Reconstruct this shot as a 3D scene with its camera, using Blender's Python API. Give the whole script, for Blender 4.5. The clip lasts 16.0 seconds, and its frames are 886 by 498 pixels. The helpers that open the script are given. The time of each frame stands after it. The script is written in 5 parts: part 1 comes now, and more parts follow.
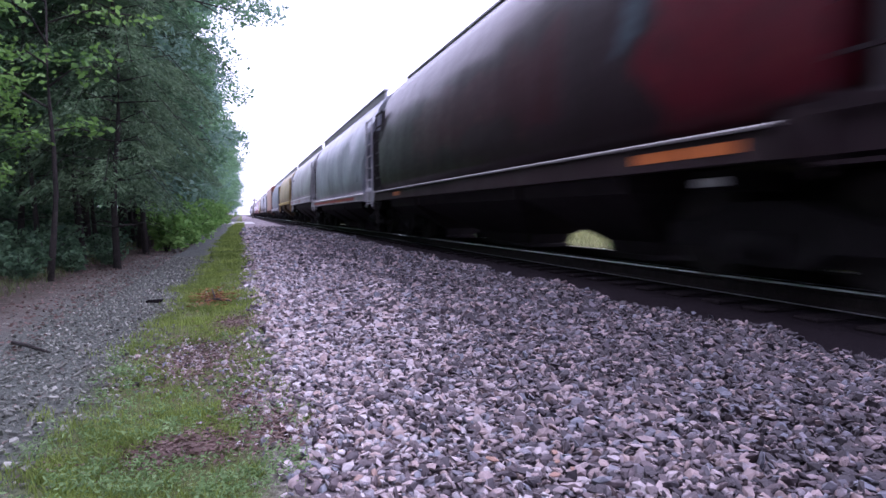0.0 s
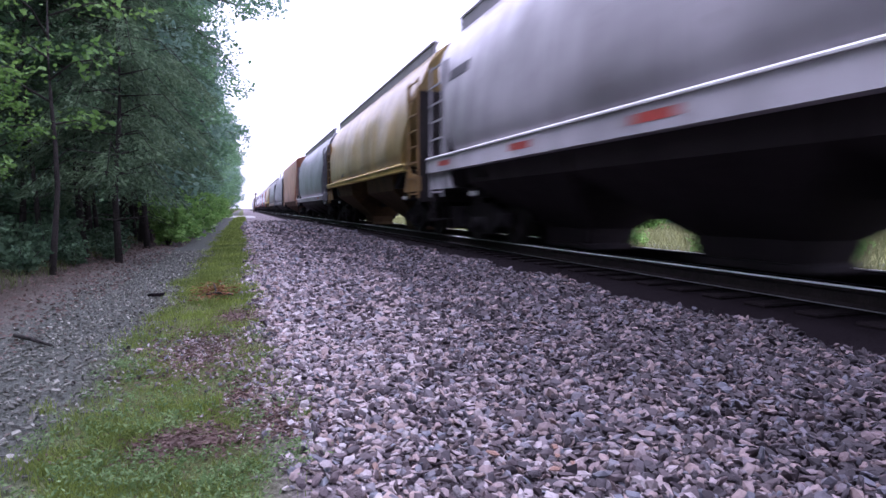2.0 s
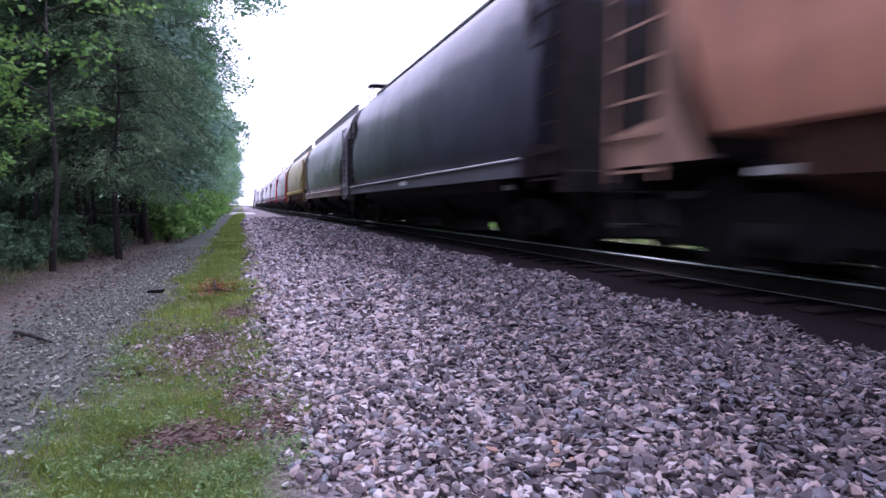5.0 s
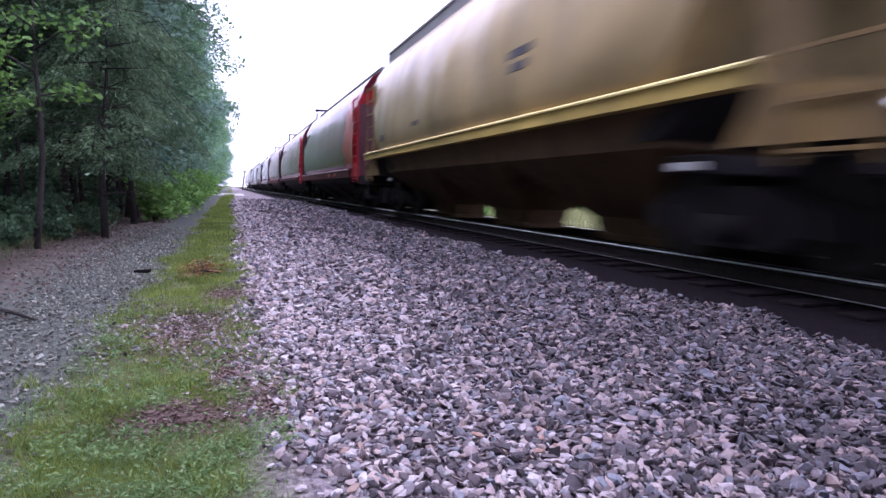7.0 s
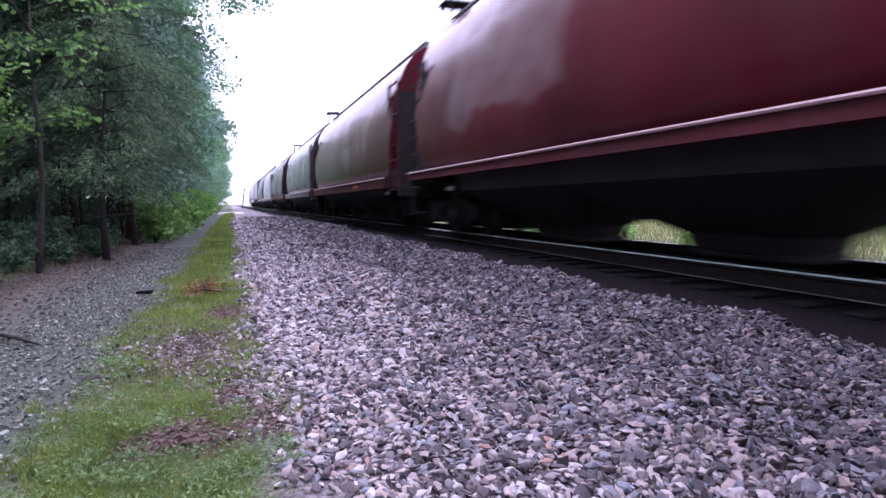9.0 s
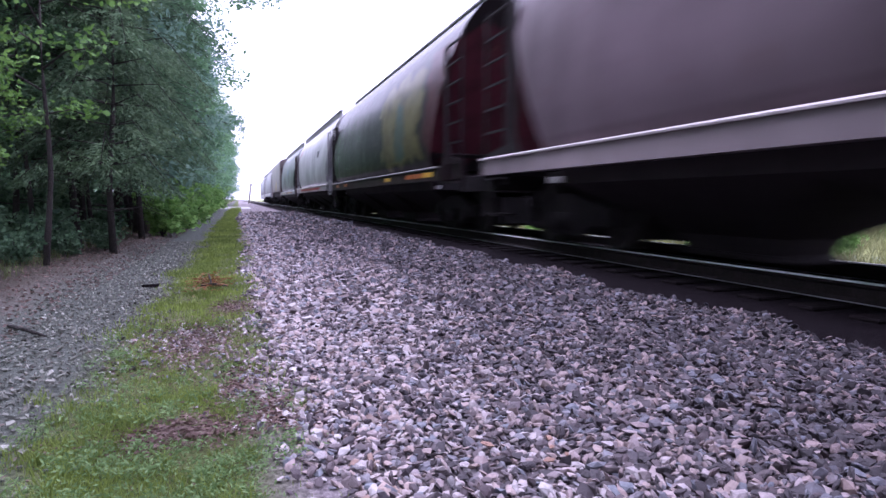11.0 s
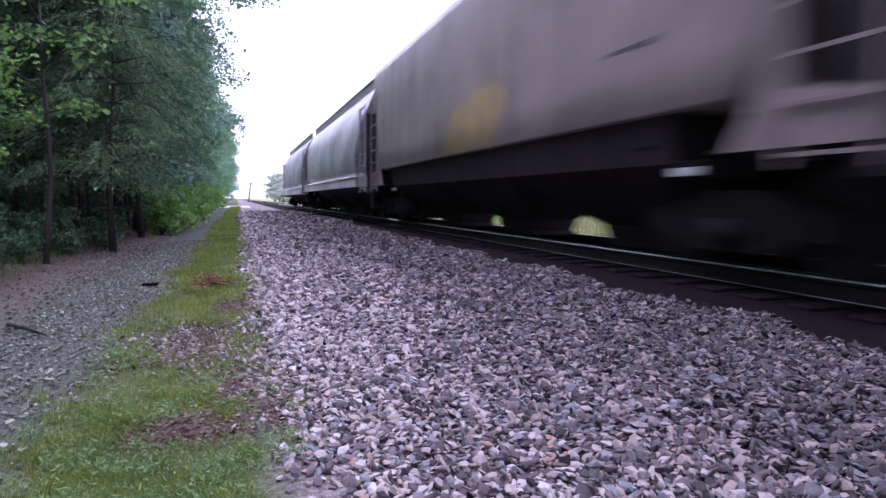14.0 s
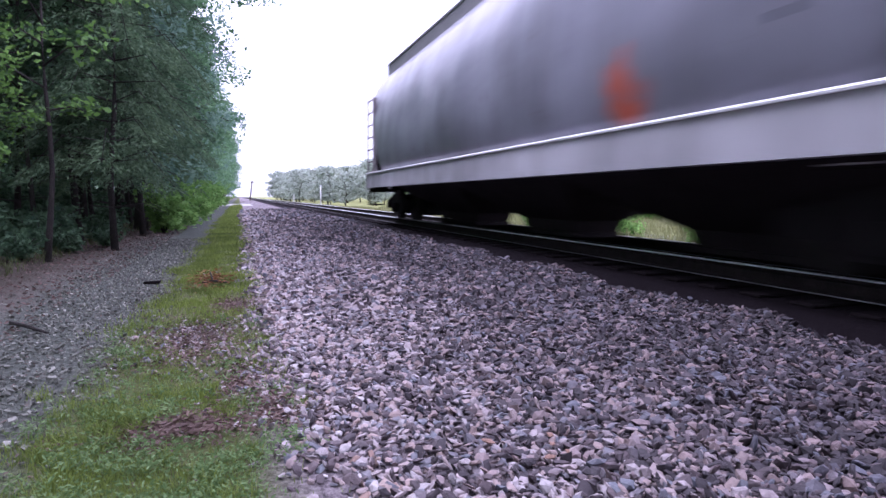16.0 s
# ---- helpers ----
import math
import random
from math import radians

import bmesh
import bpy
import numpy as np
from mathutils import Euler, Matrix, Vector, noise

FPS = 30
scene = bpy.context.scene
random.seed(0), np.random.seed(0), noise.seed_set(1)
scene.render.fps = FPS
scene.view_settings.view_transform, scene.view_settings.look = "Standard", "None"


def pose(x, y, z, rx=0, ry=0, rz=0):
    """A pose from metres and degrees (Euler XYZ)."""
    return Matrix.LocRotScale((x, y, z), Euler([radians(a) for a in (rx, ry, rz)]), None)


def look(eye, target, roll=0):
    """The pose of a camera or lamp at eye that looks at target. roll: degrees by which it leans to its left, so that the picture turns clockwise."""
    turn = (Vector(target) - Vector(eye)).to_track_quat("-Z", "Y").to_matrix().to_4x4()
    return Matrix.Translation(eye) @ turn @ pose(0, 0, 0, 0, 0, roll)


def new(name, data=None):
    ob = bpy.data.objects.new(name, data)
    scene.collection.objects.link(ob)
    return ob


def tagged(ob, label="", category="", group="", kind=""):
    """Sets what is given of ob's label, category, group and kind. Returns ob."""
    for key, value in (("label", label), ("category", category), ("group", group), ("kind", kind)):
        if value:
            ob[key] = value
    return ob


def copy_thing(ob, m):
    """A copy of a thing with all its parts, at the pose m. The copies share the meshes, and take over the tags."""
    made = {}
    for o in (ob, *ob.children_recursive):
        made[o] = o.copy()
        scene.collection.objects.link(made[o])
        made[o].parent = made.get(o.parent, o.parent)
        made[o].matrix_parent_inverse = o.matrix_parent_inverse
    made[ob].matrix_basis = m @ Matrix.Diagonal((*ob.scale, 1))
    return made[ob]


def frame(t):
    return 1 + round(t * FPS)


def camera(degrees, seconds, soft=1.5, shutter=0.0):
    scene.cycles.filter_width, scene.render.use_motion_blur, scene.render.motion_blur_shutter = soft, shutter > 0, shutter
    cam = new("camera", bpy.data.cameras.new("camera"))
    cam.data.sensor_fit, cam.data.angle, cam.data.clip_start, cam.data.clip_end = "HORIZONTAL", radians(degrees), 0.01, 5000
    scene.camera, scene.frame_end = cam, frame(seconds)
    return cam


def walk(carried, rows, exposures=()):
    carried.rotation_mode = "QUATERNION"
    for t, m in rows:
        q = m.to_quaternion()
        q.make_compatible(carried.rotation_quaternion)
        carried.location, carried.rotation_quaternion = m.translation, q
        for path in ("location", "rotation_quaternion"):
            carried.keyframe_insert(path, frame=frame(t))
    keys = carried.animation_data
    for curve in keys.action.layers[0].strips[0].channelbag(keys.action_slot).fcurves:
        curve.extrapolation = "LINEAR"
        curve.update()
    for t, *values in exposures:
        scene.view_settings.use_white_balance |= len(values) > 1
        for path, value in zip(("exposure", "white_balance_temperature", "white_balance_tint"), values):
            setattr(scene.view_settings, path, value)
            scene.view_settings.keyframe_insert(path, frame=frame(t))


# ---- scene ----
cam = camera(72.0, 16.0, 1.5, 0.7)

EYE = 0.90          # height of the camera over the path
RAIL = 0.25         # level from which the cars' heights are counted
HEAD = 0.295        # top of the rails
TRACK = 5.35        # middle of the track, to the right of the camera

PATH = [
    (0.0, 86.78, 0.00, -18.26),
    (0.5, 86.54, 0.10, -18.09),
    (1.0, 86.57, -0.05, -18.26),
    (1.5, 86.13, -0.18, -18.33),
    (2.0, 86.26, -0.14, -18.14),
    (2.5, 86.52, -0.22, -18.35),
    (3.0, 86.45, -0.50, -18.06),
    (3.5, 86.03, -0.39, -17.96),
    (4.0, 85.96, -0.23, -18.07),
    (6.5, 85.85, -0.23, -18.29),
    (7.0, 84.62, -1.45, -19.05),
    (7.5, 84.35, -0.51, -19.08),
    (8.0, 85.38, -0.37, -19.43),
    (8.5, 86.13, -0.05, -19.34),
    (9.0, 85.73, 0.34, -19.10),
    (11.5, 85.52, -0.53, -18.54),
    (12.0, 85.63, -0.67, -18.77),
    (12.5, 85.22, -0.36, -18.21),
    (13.0, 85.27, -0.38, -18.26),
    (13.5, 85.42, -0.54, -18.44),
    (14.0, 85.44, -0.52, -18.56),
    (14.5, 85.63, -0.37, -18.52),
    (15.0, 85.45, -0.35, -18.44),
    (15.5, 85.26, -0.39, -18.38),
    (16.0, 85.23, -0.42, -18.43),
]
walk(cam, [(t, pose(0, 0, EYE, rx, ry, rz)) for t, rx, ry, rz in PATH], [(0.0, 0.82, 5450, 38), (3.0, 0.84, 5450, 38), (6.5, 1.00, 5450, 38), (8.5, 1.12, 5450, 38), (12.5, 1.00, 5450, 38), (16.0, 0.82, 5450, 38)])

# ---- light ----
world = bpy.data.worlds.new("overcast_sky")
scene.world = world
world.use_nodes = True
wn, wl = world.node_tree.nodes, world.node_tree.links
wn.clear()
w_out = wn.new("ShaderNodeOutputWorld")
w_bg = wn.new("ShaderNodeBackground")
w_sky = wn.new("ShaderNodeTexSky")
w_sky.sky_type = "NISHITA"
w_sky.sun_disc = False
w_sky.sun_elevation, w_sky.sun_rotation = radians(52), radians(-20)
w_sky.air_density, w_sky.dust_density, w_sky.ozone_density = 1.0, 6.0, 1.0
w_cloud = wn.new("ShaderNodeMix")
w_cloud.data_type = "RGBA"
w_cloud.inputs["Factor"].default_value = 0.93
w_co = wn.new("ShaderNodeTexCoord")
w_sep = wn.new("ShaderNodeSeparateXYZ")
wl.new(w_co.outputs["Generated"], w_sep.inputs[0])
w_ramp = wn.new("ShaderNodeValToRGB")      # a cloud layer, brighter overhead than near the horizon
w_ramp.color_ramp.elements[0].position, w_ramp.color_ramp.elements[0].color = 0.0, (0.40, 0.405, 0.43, 1)
w_ramp.color_ramp.elements[1].position, w_ramp.color_ramp.elements[1].color = 1.0, (1.0, 1.0, 1.04, 1)
wl.new(w_sep.outputs[2], w_ramp.inputs["Fac"])
w_gain = wn.new("ShaderNodeVectorMath")
w_gain.operation = "SCALE"
w_gain.inputs["Scale"].default_value = 19.0
wl.new(w_ramp.outputs["Color"], w_gain.inputs[0])
wl.new(w_gain.outputs[0], w_cloud.inputs["B"])
wl.new(w_sky.outputs[0], w_cloud.inputs["A"])
wl.new(w_cloud.outputs["Result"], w_bg.inputs["Color"])
w_bg.inputs["Strength"].default_value = 0.11
wl.new(w_bg.outputs[0], w_out.inputs["Surface"])

sun = new("sun", bpy.data.lights.new("sun", "SUN"))
sun.data.energy, sun.data.angle, sun.data.color = 1.2, radians(25), (1.0, 0.96, 0.9)
sun.matrix_world = look((-6, 10, 24), (0, 0, 0))

# ---- materials ----
MATS = {}


def nodes_of(name):
    m = bpy.data.materials.new(name)
    m.use_nodes = True
    n, l = m.node_tree.nodes, m.node_tree.links
    return m, n, l, n["Principled BSDF"]


def math_node(n, l, op, a, b=None, clamp=False):
    q = n.new("ShaderNodeMath")
    q.operation, q.use_clamp = op, clamp
    for i, v in ((0, a), (1, b)):
        if v is None:
            continue
        if isinstance(v, (int, float)):
            q.inputs[i].default_value = v
        else:
            l.new(v, q.inputs[i])
    return q.outputs[0]


def mix_node(n, l, fac, a, b, blend="MIX"):
    q = n.new("ShaderNodeMix")
    q.data_type, q.blend_type = "RGBA", blend
    for key, v in (("Factor", fac), ("A", a), ("B", b)):
        if isinstance(v, (int, float)):
            q.inputs[key].default_value = v
        elif isinstance(v, tuple):
            q.inputs[key].default_value = (*v, 1) if len(v) == 3 else v
        else:
            l.new(v, q.inputs[key])
    return q.outputs["Result"]


def noise_node(n, l, vec, scale, detail=4, rough=0.6):
    q = n.new("ShaderNodeTexNoise")
    q.inputs["Scale"].default_value, q.inputs["Detail"].default_value, q.inputs["Roughness"].default_value = scale, detail, rough
    l.new(vec, q.inputs["Vector"])
    return q.outputs["Fac"]


def ramp_node(n, l, fac, stops):
    q = n.new("ShaderNodeValToRGB")
    e = q.color_ramp.elements
    while len(e) < len(stops):
        e.new(0.5)
    for el, (p, c) in zip(e, stops):
        el.position, el.color = p, (*c, 1)
    l.new(fac, q.inputs["Fac"])
    return q.outputs["Color"]


def coords(n, l, scale=(1, 1, 1), kind="Object"):
    c = n.new("ShaderNodeTexCoord")
    m = n.new("ShaderNodeMapping")
    m.inputs["Scale"].default_value = scale
    l.new(c.outputs[kind], m.inputs["Vector"])
    return m.outputs["Vector"]


def bump(n, l, bsdf, height, strength=0.4, dist=0.01):
    b = n.new("ShaderNodeBump")
    b.inputs["Strength"].default_value, b.inputs["Distance"].default_value = strength, dist
    l.new(height, b.inputs["Height"])
    l.new(b.outputs[0], bsdf.inputs["Normal"])


def plain(name, low, high, rough=0.7, metal=0.0, scale=6.0, relief=0.3, dist=0.01, fine=8.0, gloss=0.4):
    """Two tones mixed at two scales, with fine relief."""
    if name in MATS:
        return MATS[name]
    m, n, l, p = nodes_of(name)
    v = coords(n, l)
    a = noise_node(n, l, v, scale, 5)
    b = noise_node(n, l, v, scale * fine, 3)
    f = math_node(n, l, "ADD", math_node(n, l, "MULTIPLY", a, 0.65), math_node(n, l, "MULTIPLY", b, 0.35))
    l.new(ramp_node(n, l, f, [(0.3, low), (0.7, high)]), p.inputs["Base Color"])
    p.inputs["Roughness"].default_value, p.inputs["Metallic"].default_value = rough, metal
    p.inputs["Specular IOR Level"].default_value = gloss
    if relief:
        bump(n, l, p, b, relief, dist)
    MATS[name] = m
    return m


def paint(name, base, dirt=0.45, rough=0.38, patches=(), rust=(0.10, 0.05, 0.035), coat=0.0, sheen=0.22, gloss=0.5):
    """Weathered car paint: vertical streaks of grime, rust spots and sprayed patches (y0, y1, z0, z1, colour)."""
    m, n, l, p = nodes_of(name)
    v = coords(n, l)
    streak = noise_node(n, l, coords(n, l, (1, 2.2, 0.16)), 1.3, 5, 0.65)
    blot = noise_node(n, l, v, 0.55, 4)
    grain = noise_node(n, l, v, 9.0, 4)
    col = mix_node(n, l, ramp_node(n, l, blot, [(0.3, (0, 0, 0)), (0.75, (1, 1, 1))]),
                   tuple(c * 0.62 for c in base), tuple(min(1, c * 1.25) for c in base))
    sep = n.new("ShaderNodeSeparateXYZ")
    warp = n.new("ShaderNodeVectorMath")
    warp.operation = "MULTIPLY_ADD"
    nz = n.new("ShaderNodeTexNoise")
    nz.inputs["Scale"].default_value, nz.inputs["Detail"].default_value = 1.1, 3
    l.new(v, nz.inputs["Vector"])
    l.new(nz.outputs["Color"], warp.inputs[0])
    warp.inputs[1].default_value = (0, 1.7, 1.5)
    l.new(v, warp.inputs[2])
    l.new(warp.outputs[0], sep.inputs[0])
    worn = n.new("ShaderNodeMapRange")
    worn.inputs["From Min"].default_value, worn.inputs["From Max"].default_value, worn.inputs["To Min"].default_value = 0.36, 0.6, 0.5
    l.new(noise_node(n, l, v, 2.2, 4, 0.6), worn.inputs["Value"])
    worn = worn.outputs[0]
    for y0, y1, z0, z1, c in patches:
        f = None
        for ax, lo, hi in ((1, y0 + 0.85, y1 + 0.85), (2, z0 + 0.75, z1 + 0.75)):
            mr = n.new("ShaderNodeMapRange")
            mr.inputs["From Min"].default_value, mr.inputs["From Max"].default_value = (hi - lo) / 2, (hi - lo) / 2 - 0.12
            l.new(math_node(n, l, "ABSOLUTE", math_node(n, l, "SUBTRACT", sep.outputs[ax], (lo + hi) / 2)), mr.inputs["Value"])
            f = mr.outputs[0] if f is None else math_node(n, l, "MULTIPLY", f, mr.outputs[0])
        col = mix_node(n, l, math_node(n, l, "MULTIPLY", f, worn), col, c)
    f = n.new("ShaderNodeMapRange")
    f.inputs["From Min"].default_value, f.inputs["From Max"].default_value = 0.42, 0.72
    f.inputs["To Max"].default_value = dirt
    l.new(streak, f.inputs["Value"])
    col = mix_node(n, l, f.outputs[0], col, (0.06, 0.052, 0.05))
    r = n.new("ShaderNodeMapRange")
    r.inputs["From Min"].default_value, r.inputs["From Max"].default_value, r.inputs["To Max"].default_value = 0.62, 0.74, 0.7
    l.new(noise_node(n, l, v, 2.6, 6, 0.7), r.inputs["Value"])
    col = mix_node(n, l, r.outputs[0], col, rust)
    l.new(col, p.inputs["Base Color"])
    l.new(math_node(n, l, "ADD", math_node(n, l, "MULTIPLY", grain, 0.3), rough - 0.1), p.inputs["Roughness"])
    p.inputs["Coat Weight"].default_value, p.inputs["Coat Roughness"].default_value = coat, sheen
    p.inputs["Specular IOR Level"].default_value = gloss
    p.inputs["Coat IOR"].default_value = 1.25 if gloss < 0.1 else 1.45      # lower IOR weakens the sky reflection head on, smooth cars only
    dent = noise_node(n, l, coords(n, l, (1, 1, 0.55)), 1.2, 3, 0.5)
    bump(n, l, p, math_node(n, l, "ADD", math_node(n, l, "MULTIPLY", grain, 0.02), dent), 0.5, 0.09)
    return m


def leaf_mat(name, low, high, trans=0.25):
    if name in MATS:
        return MATS[name]
    m, n, l, p = nodes_of(name)
    g = n.new("ShaderNodeNewGeometry")
    big = noise_node(n, l, coords(n, l), 1.3, 3)
    f = math_node(n, l, "ADD", math_node(n, l, "MULTIPLY", g.outputs["Random Per Island"], 0.22), math_node(n, l, "MULTIPLY", big, 1.0))
    c = ramp_node(n, l, f, [(0.3, low), (0.85, high)])
    l.new(c, p.inputs["Base Color"])
    p.inputs["Roughness"].default_value = 0.6
    p.inputs["Specular IOR Level"].default_value = 0.2
    t = n.new("ShaderNodeBsdfTranslucent")
    l.new(c, t.inputs["Color"])
    mx = n.new("ShaderNodeMixShader")
    mx.inputs[0].default_value = trans
    l.new(p.outputs[0], mx.inputs[1])
    l.new(t.outputs[0], mx.inputs[2])
    l.new(mx.outputs[0], n["Material Output"].inputs["Surface"])
    MATS[name] = m
    return m


def stone_mat(name, stops, by_object=False, grime=False):
    """Broken stone, a colour of its own for each piece."""
    m, n, l, p = nodes_of(name)
    if by_object:
        r = n.new("ShaderNodeObjectInfo").outputs["Random"]
    else:
        r = n.new("ShaderNodeNewGeometry").outputs["Random Per Island"]
    v = coords(n, l)
    c = ramp_node(n, l, r, stops)
    g = noise_node(n, l, v, 70, 4)
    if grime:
        # stones turn darker and greyer towards the track, over a wavering edge
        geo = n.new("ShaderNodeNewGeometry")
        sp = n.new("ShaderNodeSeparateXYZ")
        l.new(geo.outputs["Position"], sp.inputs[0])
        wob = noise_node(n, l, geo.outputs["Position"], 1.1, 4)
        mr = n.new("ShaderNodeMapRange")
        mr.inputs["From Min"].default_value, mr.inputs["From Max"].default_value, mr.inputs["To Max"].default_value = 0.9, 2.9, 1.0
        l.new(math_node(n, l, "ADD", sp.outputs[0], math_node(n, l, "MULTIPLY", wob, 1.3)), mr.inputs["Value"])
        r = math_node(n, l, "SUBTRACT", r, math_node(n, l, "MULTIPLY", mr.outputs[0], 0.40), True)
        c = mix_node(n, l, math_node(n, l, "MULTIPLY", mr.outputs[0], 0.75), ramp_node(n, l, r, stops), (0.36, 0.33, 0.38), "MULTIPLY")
    c = mix_node(n, l, 0.55, c, ramp_node(n, l, g, [(0.3, (0.35, 0.35, 0.35)), (0.7, (1, 1, 1))]), "MULTIPLY")
    l.new(c, p.inputs["Base Color"])
    p.inputs["Roughness"].default_value = 0.75
    bump(n, l, p, g, 0.5, 0.004)
    return m


STONES = [(0.0, (0.045, 0.036, 0.043)), (0.25, (0.135, 0.102, 0.108)), (0.36, (0.175, 0.19, 0.225)), (0.48, (0.32, 0.25, 0.25)), (0.58, (0.37, 0.28, 0.255)), (0.7, (0.42, 0.355, 0.355)),
          (0.83, (0.41, 0.37, 0.375)), (0.93, (0.50, 0.465, 0.465)), (0.97, (0.34, 0.22, 0.175)), (1.0, (0.22, 0.25, 0.29))]
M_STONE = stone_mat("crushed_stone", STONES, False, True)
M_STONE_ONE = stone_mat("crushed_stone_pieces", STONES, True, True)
M_RED_STONE = plain("reddish_stone", (0.17, 0.10, 0.075), (0.33, 0.20, 0.155), 0.85, 0, 25)
M_PATH_STONE = stone_mat("path_gravel", [(0.0, (0.065, 0.067, 0.055)), (0.4, (0.125, 0.129, 0.105)), (0.75, (0.195, 0.20, 0.165)), (1.0, (0.36, 0.36, 0.31))])
M_RAIL = plain("rusty_rail_steel", (0.014, 0.011, 0.011), (0.035, 0.027, 0.027), 0.8, 0, 8, gloss=0.15)
# near white and rough: the sky's glint on polished steel, as colour
M_RAILTOP = plain("polished_rail_head_glint", (0.80, 0.80, 0.82), (0.92, 0.92, 0.93), 0.5, 0.25, 3, 0.05)
M_FOOT = plain("foot_glint_steel", (0.22, 0.22, 0.23), (0.38, 0.38, 0.39), 0.45, 0.4, 3, 0.05)
# sleepers nearly as black as the bed, the train's shade in the tone
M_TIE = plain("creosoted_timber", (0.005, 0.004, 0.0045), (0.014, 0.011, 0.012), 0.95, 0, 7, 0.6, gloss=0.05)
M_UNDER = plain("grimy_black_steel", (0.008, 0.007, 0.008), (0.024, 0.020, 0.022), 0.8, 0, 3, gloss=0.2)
M_WHEEL = plain("wheel_steel", (0.012, 0.010, 0.010), (0.035, 0.028, 0.028), 0.7, 0.1, 5)
M_BARK = plain("rough_bark", (0.016, 0.013, 0.012), (0.05, 0.042, 0.036), 0.9, 0, 9, 0.8, 0.03)
M_GRASS = leaf_mat("grass_blades", (0.07, 0.105, 0.024), (0.26, 0.34, 0.075), 0.3)
M_WEED = leaf_mat("weed_leaves", (0.08, 0.15, 0.05), (0.20, 0.30, 0.12), 0.3)
M_MEADOW = leaf_mat("meadow_grass", (0.11, 0.13, 0.055), (0.28, 0.285, 0.13), 0.3)
M_PINE = leaf_mat("dark_needles", (0.018, 0.05, 0.03), (0.14, 0.235, 0.125), 0.35)
# paler and bluer than the near leaves: haze put into the colour
M_HAZY_WOODS = leaf_mat("hazy_woodland_leaves", (0.06, 0.135, 0.10), (0.29, 0.44, 0.33), 0.45)
M_SAPLING = leaf_mat("sapling_leaves", (0.055, 0.14, 0.033), (0.20, 0.36, 0.085), 0.42)
M_CEDAR = leaf_mat("grey_green_sprays", (0.022, 0.058, 0.034), (0.19, 0.285, 0.15), 0.35)
M_OAK = leaf_mat("oak_leaves", (0.036, 0.105, 0.055), (0.23, 0.40, 0.20), 0.42)
M_BRIGHT = leaf_mat("fresh_green_leaves", (0.07, 0.18, 0.04), (0.27, 0.46, 0.12), 0.4)
# distance haze is mixed into this pale leaf colour
M_FAR = leaf_mat("hazed_far_foliage", (0.27, 0.32, 0.27), (0.48, 0.54, 0.46), 0.5)
M_RANK = leaf_mat("rank_grass", (0.05, 0.065, 0.025), (0.15, 0.18, 0.07), 0.3)
M_LITTER = leaf_mat("dead_leaves", (0.055, 0.036, 0.03), (0.21, 0.14, 0.12), 0.1)
M_ORANGE_LEAF = leaf_mat("orange_dead_leaves", (0.13, 0.055, 0.022), (0.30, 0.15, 0.06), 0.1)
M_WOOD = plain("weathered_pole_timber", (0.10, 0.085, 0.075), (0.22, 0.19, 0.17), 0.9, 0, 6, 0.6)
M_POST = plain("white_post_paint", (0.6, 0.6, 0.6), (0.8, 0.8, 0.8), 0.6, 0, 4)


